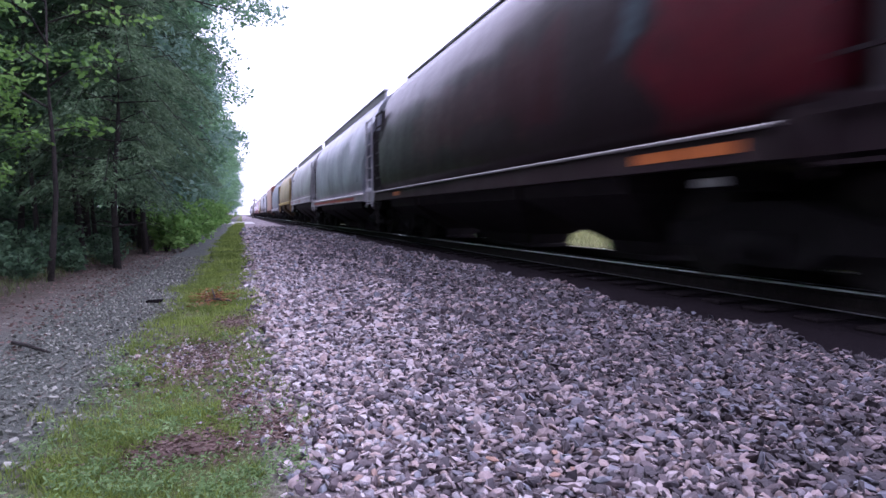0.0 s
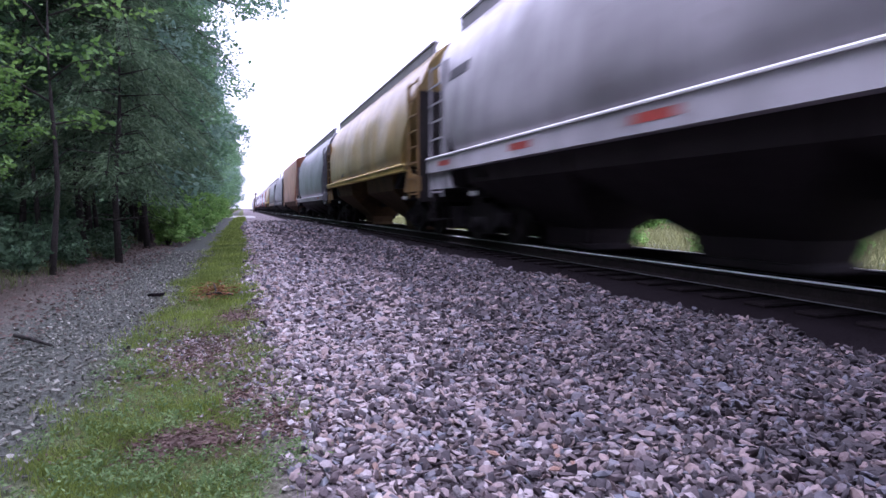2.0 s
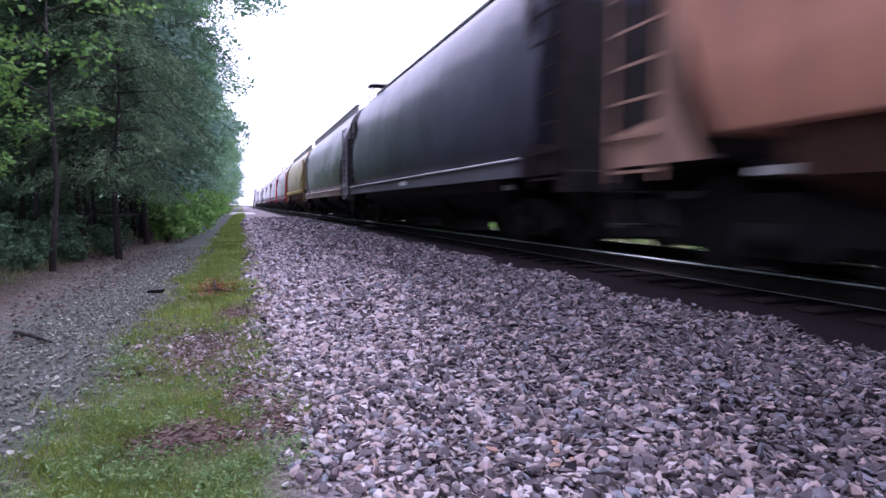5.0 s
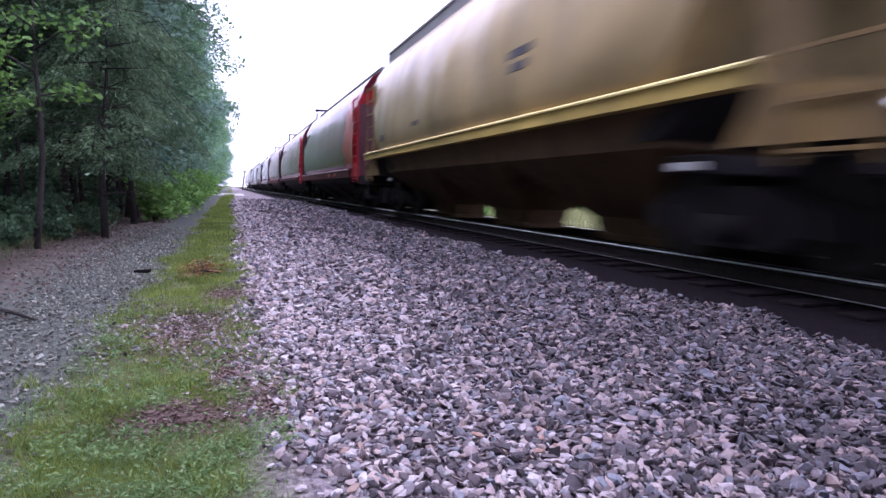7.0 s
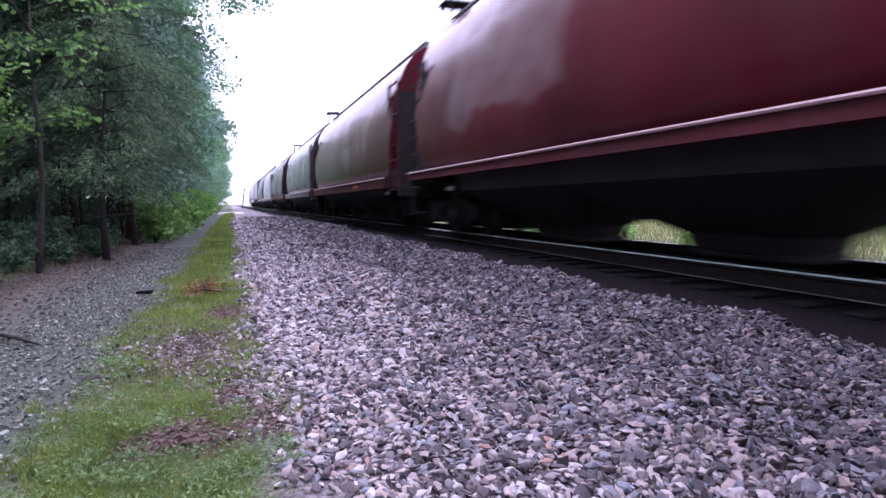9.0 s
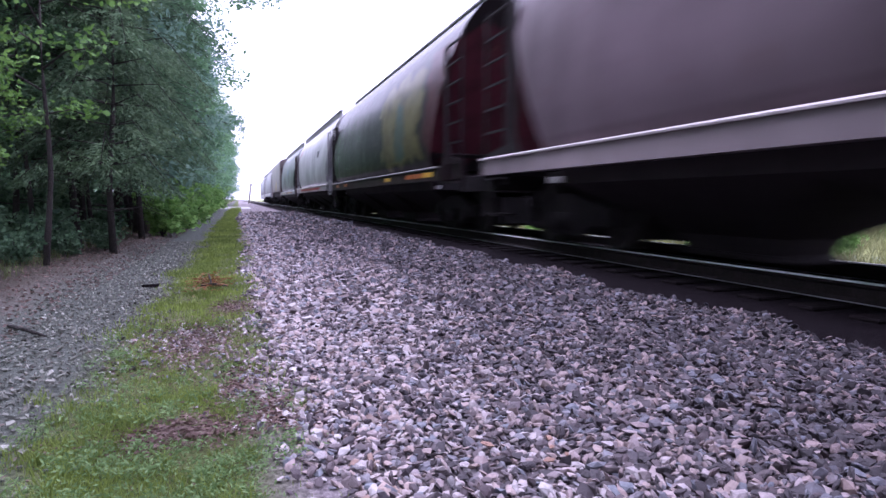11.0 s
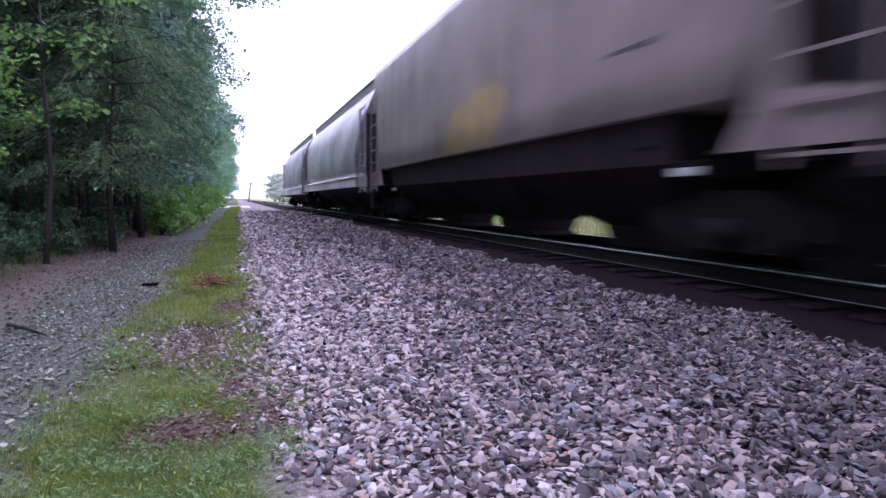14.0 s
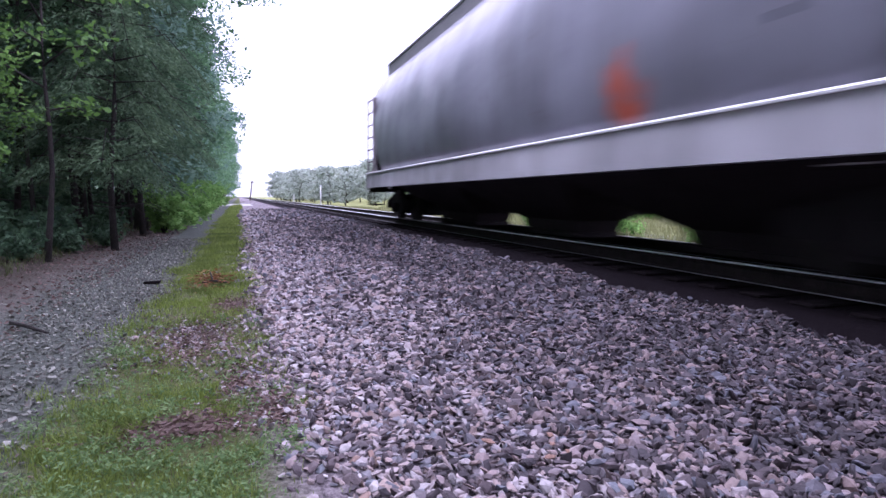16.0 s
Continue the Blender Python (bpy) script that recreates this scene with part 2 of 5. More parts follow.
def ground_material():
    m, n, l, p = nodes_of("ground_mix")
    c = n.new("ShaderNodeTexCoord").outputs["Object"]
    s = n.new("ShaderNodeSeparateXYZ")
    l.new(c, s.inputs[0])
    wob = noise_node(n, l, c, 1.4, 5, 0.7)
    x = math_node(n, l, "ADD", s.outputs[0], math_node(n, l, "MULTIPLY", math_node(n, l, "SUBTRACT", wob, 0.5), 0.55))
    fine = noise_node(n, l, c, 38, 5, 0.7)
    mid = noise_node(n, l, c, 6, 4)
    gravel = ramp_node(n, l, fine, [(0.3, (0.045, 0.050, 0.043)), (0.5, (0.092, 0.101, 0.087)), (0.7, (0.165, 0.177, 0.155))])
    soil = ramp_node(n, l, math_node(n, l, "ADD", math_node(n, l, "MULTIPLY", mid, 0.5), math_node(n, l, "MULTIPLY", fine, 0.5)),
                     [(0.3, (0.06, 0.053, 0.045)), (0.55, (0.14, 0.125, 0.108)), (0.75, (0.24, 0.22, 0.195))])
    turf = ramp_node(n, l, fine, [(0.3, (0.05, 0.06, 0.025)), (0.7, (0.13, 0.15, 0.06))])
    meadow = ramp_node(n, l, mid, [(0.3, (0.15, 0.17, 0.06)), (0.7, (0.30, 0.31, 0.14))])
    leaves = ramp_node(n, l, fine, [(0.3, (0.034, 0.029, 0.023)), (0.55, (0.078, 0.066, 0.053)), (0.75, (0.15, 0.13, 0.108))])
    ballast = ramp_node(n, l, fine, [(0.3, (0.05, 0.043, 0.046)), (0.5, (0.18, 0.155, 0.165)), (0.7, (0.34, 0.30, 0.31))])
    # track bed: fouled stone, with the shade under the train painted in
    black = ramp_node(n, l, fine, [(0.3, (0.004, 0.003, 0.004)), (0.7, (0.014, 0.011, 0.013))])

    def step(at, soft=0.12):
        mr = n.new("ShaderNodeMapRange")
        mr.inputs["From Min"].default_value, mr.inputs["From Max"].default_value = at - soft, at + soft
        l.new(x, mr.inputs["Value"])
        return mr.outputs[0]
    col = leaves
    col = mix_node(n, l, step(-2.1, 0.25), col, soil)
    col = mix_node(n, l, step(-1.75, 0.2), col, gravel)
    col = mix_node(n, l, step(-0.74), col, turf)
    col = mix_node(n, l, step(0.1), col, ballast)
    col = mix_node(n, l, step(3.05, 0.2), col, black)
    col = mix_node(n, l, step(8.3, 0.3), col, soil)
    col = mix_node(n, l, step(9.9, 0.4), col, meadow)
    col = mix_node(n, l, step(13.2, 0.3), col, gravel)
    col = mix_node(n, l, step(15.0, 0.3), col, meadow)
    l.new(col, p.inputs["Base Color"])
    p.inputs["Roughness"].default_value = 0.95
    p.inputs["Specular IOR Level"].default_value = 0.03
    bump(n, l, p, fine, 0.8, 0.03)
    return m


# ---- mesh helpers ----
def mesh_of(name, verts, faces, mat=None, smooth=False):
    me = bpy.data.meshes.new(name)
    me.from_pydata([tuple(v) for v in verts], [], [tuple(f) for f in faces])
    if mat:
        me.materials.append(mat)
    if smooth:
        me.polygons.foreach_set("use_smooth", [True] * len(me.polygons))
    me.update()
    return me


def part(name, bm, material, parent, label=""):
    """One mesh object under a thing or a part."""
    if isinstance(bm, bmesh.types.BMesh):
        me = bpy.data.meshes.new(name)
        bm.to_mesh(me)
        bm.free()
    else:
        me = bm
    if not me.materials:
        me.materials.append(material)
    ob = new(name, me)
    if me.materials[0] is not material:
        ob.material_slots[0].link = "OBJECT"
        ob.material_slots[0].material = material
    ob.parent = parent
    if label:
        ob["label"] = label
    return ob


def box(bm, x0, x1, y0, y1, z0, z1, bevel=0.0):
    v = [bm.verts.new((x, y, z)) for x in (x0, x1) for y in (y0, y1) for z in (z0, z1)]
    fs = [bm.faces.new([v[i] for i in q]) for q in ((0, 1, 3, 2), (4, 6, 7, 5), (0, 4, 5, 1), (2, 3, 7, 6), (0, 2, 6, 4), (1, 5, 7, 3))]
    if bevel:
        es = {e for f in fs for e in f.edges}
        bmesh.ops.bevel(bm, geom=list(es), offset=bevel, segments=1, affect="EDGES")
    return bm


def tube(bm, points, radii, sides=7):
    rings = []
    for i, p in enumerate(points):
        p = Vector(p)
        a = Vector(points[max(i - 1, 0)])
        b = Vector(points[min(i + 1, len(points) - 1)])
        q = (b - a).to_track_quat("Z", "Y")
        rings.append([bm.verts.new(p + q @ Vector((radii[i] * math.cos(k * math.tau / sides), radii[i] * math.sin(k * math.tau / sides), 0)))
                      for k in range(sides)])
    for r, s in zip(rings, rings[1:]):
        for k in range(sides):
            bm.faces.new((r[k], r[(k + 1) % sides], s[(k + 1) % sides], s[k])).smooth = True
    bm.faces.new(rings[0][::-1])
    bm.faces.new(rings[-1])
    return bm


def disc(bm, x0, x1, y, z, r, sides=24):
    """A round plate across x."""
    rings = [[bm.verts.new((x, y + r * math.cos(k * math.tau / sides), z + r * math.sin(k * math.tau / sides))) for k in range(sides)] for x in (x0, x1)]
    for k in range(sides):
        bm.faces.new((rings[0][k], rings[0][(k + 1) % sides], rings[1][(k + 1) % sides], rings[1][k]))
    bm.faces.new(rings[0][::-1])
    bm.faces.new(rings[1])
    return bm


# ---- ground ----
def ground_height(x, y=0.0):
    """Profile across the line: path, flat strip, ballast shoulder, track bed, far side."""
    pts = [(-400, 1.5), (-30, 0.3), (-3.0, 0.04), (-1.6, 0.0), (-0.8, 0.0), (0.1, 0.02), (2.2, 0.06), (3.3, 0.08), (3.7, 0.10),
           (4.0, 0.131), (6.7, 0.131), (7.0, 0.10), (7.6, 0.04), (9.0, -0.35), (12.0, -0.45), (30, -0.2), (90, 0.4), (400, 1.5)]
    for (a, za), (b, zb) in zip(pts, pts[1:]):
        if a <= x <= b:
            return za + (zb - za) * (x - a) / (b - a)
    return 0


def build_ground():
    xs = [-400, -120, -60, -30, -15, -8, -5, -3.0, -2.3, -1.6, -1.2, -0.8, -0.35, 0.1, 0.8, 1.5, 2.2, 2.8, 3.3, 3.5, 3.7, 5.4, 7.0, 7.6, 8.2, 9, 10.5, 12, 18, 30, 60, 90, 200, 400]
    ys = [-340, -160, -60, -20, -5] + [i * 0.6 for i in range(0, 50)] + [i * 4 for i in range(8, 40)] + [200, 300, 450, 700, 1000, 1600, 2500]
    verts, faces = [], []
    for y in ys:
        for x in xs:
            n = 0.02 * noise.noise((x * 0.9, y * 0.9, 0)) if -8 < x < 3.2 and y < 40 else 0
            verts.append((x, y, ground_height(x) + n - 0.012))
    w = len(xs)
    for j in range(len(ys) - 1):
        for i in range(w - 1):
            faces.append((j * w + i, j * w + i + 1, (j + 1) * w + i + 1, (j + 1) * w + i))
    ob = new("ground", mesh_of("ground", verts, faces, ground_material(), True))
    return tagged(ob, "gravel path, grass strip and pale crushed-stone ballast", "ground", kind="structure")


ground = build_ground()

# ---- trees ----
def blade_cloud(centers, size, rng, flat=0.0, aspect=0.5, droop=0.0):
    """Leaf-shaped quads round the given centres."""
    n = len(centers)
    d = rng.normal(size=(n, 3))
    d[:, 2] = d[:, 2] * (1 - flat) - droop
    d /= np.linalg.norm(d, axis=1)[:, None]
    o = rng.normal(size=(n, 3))
    s = np.cross(d, o)
    s /= np.linalg.norm(s, axis=1)[:, None] + 1e-9
    ln = size * rng.uniform(0.6, 1.3, (n, 1))
    a, b = centers - d * ln * 0.5, centers + d * ln * 0.5
    m = centers + s * ln * aspect * 0.5
    k = centers - s * ln * aspect * 0.5
    v = np.stack([a, m, b, k], 1).reshape(-1, 3)
    f = np.arange(n * 4).reshape(-1, 4)
    return v, f


def fast_mesh(name, v, f, mat):
    me = bpy.data.meshes.new(name)
    me.vertices.add(len(v))
    me.vertices.foreach_set("co", np.asarray(v, dtype=np.float32).ravel())
    k = f.shape[1]
    me.loops.add(len(f) * k)
    me.loops.foreach_set("vertex_index", f.astype(np.int32).ravel())
    me.polygons.add(len(f))
    me.polygons.foreach_set("loop_start", np.arange(0, len(f) * k, k, dtype=np.int32))
    me.polygons.foreach_set("use_smooth", np.zeros(len(f), dtype=bool))
    me.materials.append(mat)
    me.update(calc_edges=True)
    return me


def broadleaf(seed, height, spread, first, leaves, mat, label, size=0.16, trunk=0.14, limbs=22, puff=0.3):
    """A tree with a bent trunk, limbs from the height `first` up, and leaf clumps along them."""
    rng = np.random.default_rng(seed)
    tree = new("tree")
    bm = bmesh.new()
    sway = min(0.25, 2.2 * trunk)
    pts = [(sway * (math.sin(i * 1.1 + seed) - math.sin(seed)), sway * (math.cos(i * 0.8 + seed) - math.cos(seed)), height * i / 7) for i in range(8)]
    pts[0] = (pts[0][0], pts[0][1], -0.15)
    tube(bm, pts, [trunk * (1.25 if i == 0 else 1 - 0.12 * i) for i in range(8)], 8)
    cl = []
    for i in range(limbs):
        h = first + (height - first) * (i + 0.5) / limbs
        a = i * 2.4 + rng.uniform(-0.4, 0.4)
        k = h / height * 7
        base = Vector(pts[min(int(k), 6)]).lerp(Vector(pts[min(int(k), 6) + 1]), k - min(int(k), 6))
        reach = spread * (0.55 + 0.6 * math.sin(math.pi * min(1, 0.18 + 0.82 * i / limbs))) * rng.uniform(0.7, 1.2)
        tip = base + Vector((math.cos(a) * reach, math.sin(a) * reach, reach * rng.uniform(-0.2, 0.45)))
        mid = base.lerp(tip, 0.5) + Vector((0, 0, 0.12 * reach))
        tube(bm, [base, mid, tip], [0.35 * trunk, 0.22 * trunk, 0.008], 5)
        for t in (0.42, 0.68, 0.9, 1.04):
            c = base.lerp(tip, t) + Vector((0, 0, 0.12 * reach * (1 - abs(2 * t - 1))))
            cl.append(np.array(c) + rng.normal(size=3) * 0.10 * spread)
    part("trunk", bm, M_BARK, tree)
    cl = np.array(cl)
    idx = rng.integers(0, len(cl), leaves)
    r = np.clip(rng.normal(size=(leaves, 3)), -1.7, 1.7) * np.array([1, 1, 0.5]) * puff
    v, f = blade_cloud(cl[idx] + r, size, rng, 0.4, 0.55, 0.35)
    part("crown", fast_mesh("crown", v, f, mat), mat, tree)
    return tagged(tree, label, "tree", "trees of the wood")


def spray_cloud(centers, way, size, aspect, rng):
    """Narrow leaf-shaped quads that point along the given ways."""
    n = len(centers)
    d = way / (np.linalg.norm(way, axis=1)[:, None] + 1e-9)
    s = np.cross(d, rng.normal(size=(n, 3)))
    s /= np.linalg.norm(s, axis=1)[:, None] + 1e-9
    ln = size * rng.uniform(0.6, 1.35, (n, 1))
    v = np.stack([centers, centers + d * ln * 0.45 + s * ln * aspect * 0.5, centers + d * ln, centers + d * ln * 0.45 - s * ln * aspect * 0.5], 1)
    return v.reshape(-1, 3), np.arange(n * 4).reshape(-1, 4)


def conifer(seed, height, spread, first, blades, mat, label, size=0.1, aspect=0.26, trunk=0.055, droop=0.45, gap=0.34, lean=0.0):
    """A young evergreen: whorls of limbs that sag towards their tips, each with a flat hanging fan of sprays."""
    rng = np.random.default_rng(seed)
    tree = new("tree")
    bm = bmesh.new()
    pts = [Vector((lean * (i / 7) ** 1.5 + 0.06 * math.sin(i * 1.7 + seed), 0.07 * math.cos(i * 1.3 + seed), height * i / 7)) for i in range(8)]
    pts[0].z = -0.15
    tube(bm, pts, [trunk * (1.35 if i == 0 else 1 - 0.125 * i) for i in range(8)], 8)
    limbs = []
    h = first
    while h < height - 0.25:
        up = (h - first) / (height - first)
        k = min(h / height * 7, 6.99)
        base = pts[int(k)].lerp(pts[int(k) + 1], k - int(k))
        turn = rng.uniform(0, math.tau)
        count = int(rng.integers(3, 6))
        for j in range(count):
            a = turn + j * math.tau / count + rng.uniform(-0.35, 0.35)
            reach = spread * (0.35 + 0.9 * math.sin(math.pi * (0.28 + 0.68 * up))) * rng.uniform(0.55, 1.2)
            out = Vector((math.cos(a), math.sin(a), 0))
            mid = base + out * reach * 0.55 + Vector((0, 0, reach * rng.uniform(0.02, 0.16)))
            tip = base + out * reach + Vector((0, 0, -reach * droop * rng.uniform(0.4, 1.1)))
            tube(bm, [base, mid, tip], [0.26 * trunk, 0.15 * trunk, 0.004], 4)
            limbs.append((np.array(base), np.array(mid), np.array(tip), reach))
        h += gap * rng.uniform(0.7, 1.3)
    for a in (0.6, 2.3, 4.0, 5.4):
        z = first * rng.uniform(0.45, 0.95)
        tube(bm, [Vector((pts[0].x, pts[0].y, z)), Vector((0.5 * math.cos(a), 0.5 * math.sin(a), z + 0.05)), Vector((0.95 * math.cos(a), 0.95 * math.sin(a), z - 0.16))], [0.011, 0.007, 0.003], 4)
    part("trunk", bm, M_BARK, tree)
    w = np.array([l[3] for l in limbs]) * rng.uniform(0.5, 1.4, len(limbs))
    pick = rng.choice(len(limbs), blades, p=w / w.sum())
    b, m, e = (np.array([l[i] for l in limbs])[pick] for i in range(3))
    reach = np.array([l[3] for l in limbs])[pick][:, None]
    t = rng.uniform(0.16, 1.04, (blades, 1)) ** 0.8
    c = b * (1 - t) ** 2 + m * 2 * t * (1 - t) + e * t * t
    out = e - b
    out[:, 2] = 0
    out /= np.linalg.norm(out, axis=1)[:, None]
    side = np.column_stack([-out[:, 1], out[:, 0], np.zeros(blades)])
    u = rng.normal(size=(blades, 1)) * 0.17 * reach * (1.25 - 0.7 * t)
    c = c + side * u + np.column_stack([np.zeros((blades, 2)), -0.55 * np.abs(u[:, 0]) + rng.normal(size=blades) * 0.028])
    way = out * 0.7 + side * np.sign(u) * 0.75 + rng.normal(size=(blades, 3)) * 0.38
    way[:, 2] -= droop
    v, f = spray_cloud(c, way, size, aspect, rng)
    part("crown", fast_mesh("crown", v, f, mat), mat, tree)
    return tagged(tree, label, "tree", "trees of the wood")


def shrub(seed, height, spread, leaves, mat, label, size=0.09):
    rng = np.random.default_rng(seed)
    ob = new("shrub")
    bm = bmesh.new()
    cl = []
    for i in range(11):
        a = i * 2.4
        r = spread * rng.uniform(0.3, 1.1)
        tip = Vector((math.cos(a) * r, math.sin(a) * r, height * rng.uniform(0.45, 1.1)))
        tube(bm, [(0, 0, -0.05), tip * 0.5 + Vector((0, 0, 0.1)), tip], [0.018, 0.012, 0.004], 5)
        for t in np.linspace(0.3, 1.0, 7):
            cl.append(np.array(tip) * t + rng.normal(size=3) * 0.08 * height)
    part("stem", bm, M_BARK, ob)
    cl = np.array(cl)
    c = cl[rng.integers(0, len(cl), leaves)] + rng.normal(size=(leaves, 3)) * 0.13 * spread
    c[:, 2] = np.maximum(c[:, 2], 0.03)
    v, f = blade_cloud(c, size, rng, 0.5, 0.6, 0.2)
    part("foliage", fast_mesh("foliage", v, f, mat), mat, ob)
    return tagged(ob, label, "shrub", "shrubs at the wood's edge")


def put(ob, x, y, turn=0.0, s=1.0, z=None):
    ob.scale = (s, s, s)
    ob.location = (x, y, ground_height(x) if z is None else z)
    ob.rotation_euler = (0, 0, turn)
    return ob


def again(ob, x, y, turn=0.0, s=1.0, z=None):
    c = copy_thing(ob, Matrix.Identity(4))
    return put(c, x, y, turn, s, z)


def build_wood():
    rng = random.Random(5)
    # young cedars and saplings on the edge, seen closest
    near = [
        conifer(41, 8.2, 1.05, 1.45, 34000, M_CEDAR, "young dark cedar with drooping sprays beside the path", 0.08, 0.30, 0.05, 0.55, 0.27, 0.08),
        conifer(42, 9.6, 1.25, 1.8, 24000, M_PINE, "slim dark pine with soft needles beside the path", 0.14, 0.11, 0.055, 0.30, 0.36),
        broadleaf(43, 9.0, 1.3, 2.0, 15000, M_OAK, "slender oak sapling with mid-green leaves beside the path", 0.10, 0.045, 30, 0.15),
    ]
    # the foot of each trunk along the path
    edge = [(-1.95, 11.3), (-2.75, 12.4), (-3.35, 12.3), (-2.35, 13.6), (-2.1, 15.4), (-3.0, 15.0), (-3.9, 13.4), (-2.3, 17.6), (-2.9, 19.2), (-2.2, 20.6), (-2.4, 23.0), (-3.6, 17.0)]
    for i, (x, y) in enumerate(edge):
        k = near[i % 3]
        (put if i < 3 else again)(k, x, y, i * 1.9, 1.0 + 0.07 * math.sin(i * 2.3))
    low = broadleaf(44, 2.9, 0.62, 1.3, 620, M_SAPLING, "low sapling with broad fresh green leaves", 0.075, 0.03, 8, 0.11)
    put(low, -2.75, 7.6, 0.7, 0.9)
    again(low, -3.2, 9.4, 2.2, 0.9)
    again(low, -3.0, 8.6, 4.1, 1.0)
    again(low, -2.45, 9.3, 1.1, 1.4)
    kinds = [
        broadleaf(1, 13, 2.1, 1.4, 10000, M_HAZY_WOODS, "dark green bushy pine at the edge of the wood", 0.165, 0.09, 30, 0.30),
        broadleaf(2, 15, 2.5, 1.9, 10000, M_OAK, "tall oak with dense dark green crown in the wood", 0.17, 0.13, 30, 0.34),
        broadleaf(3, 16, 2.4, 1.7, 10000, M_HAZY_WOODS, "tall dark cedar with drooping sprays in the wood", 0.17, 0.13, 30, 0.33),
        broadleaf(4, 12, 2.2, 1.3, 10000, M_OAK, "slender oak with mid-green leaves in the wood", 0.165, 0.08, 30, 0.31),
    ]
    spots = []
    y = 16.0
    while y < 150:
        spots.append((-3.45 + rng.uniform(-0.7, 0.5) + (0.5 if y > 60 else 0), y))
        y += rng.uniform(1.8, 3.0) * (1 if y < 40 else 1.9)
    for row, x0 in enumerate((-6.2, -9.2)):
        y = 11.0 + row * 2
        while y < 60:
            spots.append((x0 + rng.uniform(-0.9, 0.9), y))
            y += rng.uniform(2.6, 4.4)
    # unseen trees beside and behind the camera, added to shade the train
    y = -32.0
    while y < 11:
        spots.append((-5.6 + rng.uniform(-0.5, 0.5), y))
        spots.append((-9.2 + rng.uniform(-0.9, 0.9), y + 1.5))
        y += rng.uniform(2.0, 3.0)
    for i, (x, y) in enumerate(spots):
        turn, s = rng.uniform(0, 6.28), rng.uniform(0.85, 1.15)
        if 2 < y < 13:
            again(near[i % 3], x, y, turn, 1.25 * s)
        else:
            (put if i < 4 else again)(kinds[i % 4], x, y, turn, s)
    over = broadleaf(51, 14, 3.1, 4.9, 26000, M_OAK, "tall oak with branches hanging over the path", 0.105, 0.13, 46, 0.2)
    put(over, -2.5, 17.8, 0.4, 1.0)
    b = shrub(11, 1.25, 0.62, 1700, M_BRIGHT, "bright green leafy shrub beside the path", 0.13)
    put(b, -1.75, 16.2, 0, 0.95)
    for x, y, s in ((-1.65, 18.2, 1.15), (-1.9, 20.4, 0.8), (-1.65, 22.9, 1.25), (-1.9, 26, 1.15), (-1.8, 31, 1.2), (-1.9, 38, 1.3), (-1.9, 46, 1.5), (-1.8, 56, 1.7)):
        again(b, x, y, x * 7 + y, s)
    d = shrub(12, 0.75, 0.65, 900, M_PINE, "low dark undergrowth at the foot of the trees", 0.13)
    put(d, -3.3, 9.6, 0, 0.7)
    for i, (x, y, s) in enumerate(((-2.5, 10.7, 0.45), (-2.9, 10.9, 0.7), (-3.3, 11.3, 0.85), (-2.2, 11.9, 0.4), (-2.75, 9.3, 0.5), (-2.45, 12.9, 0.6), (-3.05, 12.2, 0.8))):
        again(d, x, y, i * 2.1, s)
    for i in range(60):
        x = rng.uniform(-9.5, -2.9)
        again(d, x, rng.uniform(11, 34), i * 1.3, rng.uniform(0.6, 1.2) + max(0, -x - 4) * 0.22)
    # the depth of the wood, past telling trees apart
    r = np.random.default_rng(13)
    p = np.column_stack([r.uniform(-26, -15, 16000), r.uniform(-30, 90, 16000), r.uniform(0, 9, 16000)])
    p = np.vstack([p, np.column_stack([r.uniform(-14, -5, 7000), r.uniform(40, 150, 7000), r.uniform(0, 6, 7000)])])
    v, f = blade_cloud(p, 0.7, r, 0.4, 0.6, 0.2)
    tagged(new("deep_wood", fast_mesh("deep_wood", v, f, M_OAK)), "dense dark foliage deep inside the wood", "woods", kind="stuff")


build_wood()

# ---- track ----
def build_track():
    track = new("railway_track")
    tagged(track, "railway track with polished steel rails on dark timber sleepers", "railway track")
    prof = [(-0.07, 0), (0.07, 0), (0.07, 0.012), (0.012, 0.035), (0.012, 0.12), (0.036, 0.135), (0.036, 0.165), (-0.036, 0.165),
            (-0.036, 0.135), (-0.012, 0.12), (-0.012, 0.035), (-0.07, 0.012)]
    ys = [-340, -60, 0, 20, 60, 200, 600, 1500]
    for x in (TRACK - 0.755, TRACK + 0.755):
        verts = [(x + a, y, HEAD - 0.171 + b) for y in ys for a, b in prof]
        k = len(prof)
        faces = [(j * k + i, j * k + (i + 1) % k, (j + 1) * k + (i + 1) % k, (j + 1) * k + i) for j in range(len(ys) - 1) for i in range(k)]
        rail = part("rail", mesh_of("rail", verts, faces), M_RAIL, track)
        bm = bmesh.new()
        box(bm, x - 0.037, x + 0.02, -340, 1500, HEAD - 0.018, HEAD, 0.007)
        part("running_surface", bm, M_RAILTOP, rail, "polished steel running surface, whitened for the sky's glint")
        # added strip: the glint on the rail foot as a paler steel
        bm = bmesh.new()
        box(bm, x - 0.073, x - 0.066, -340, 1500, HEAD - 0.166, HEAD - 0.158)
        part("foot_glint", bm, M_FOOT, rail, "thin pale strip for the glint along the rail foot")
    bm = bmesh.new()
    box(bm, -1.3, 1.3, -0.115, 0.115, -0.18, 0, 0.012)
    first = None
    for i in range(-10, 160):
        if first is None:
            first = part("sleeper", bm, M_TIE, track)
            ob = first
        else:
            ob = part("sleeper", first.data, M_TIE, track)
        ob.location = (TRACK, i * 0.5, HEAD - 0.172)


build_track()

# ---- train ----
HALF = 7.75         # half the length of a car over its end sills
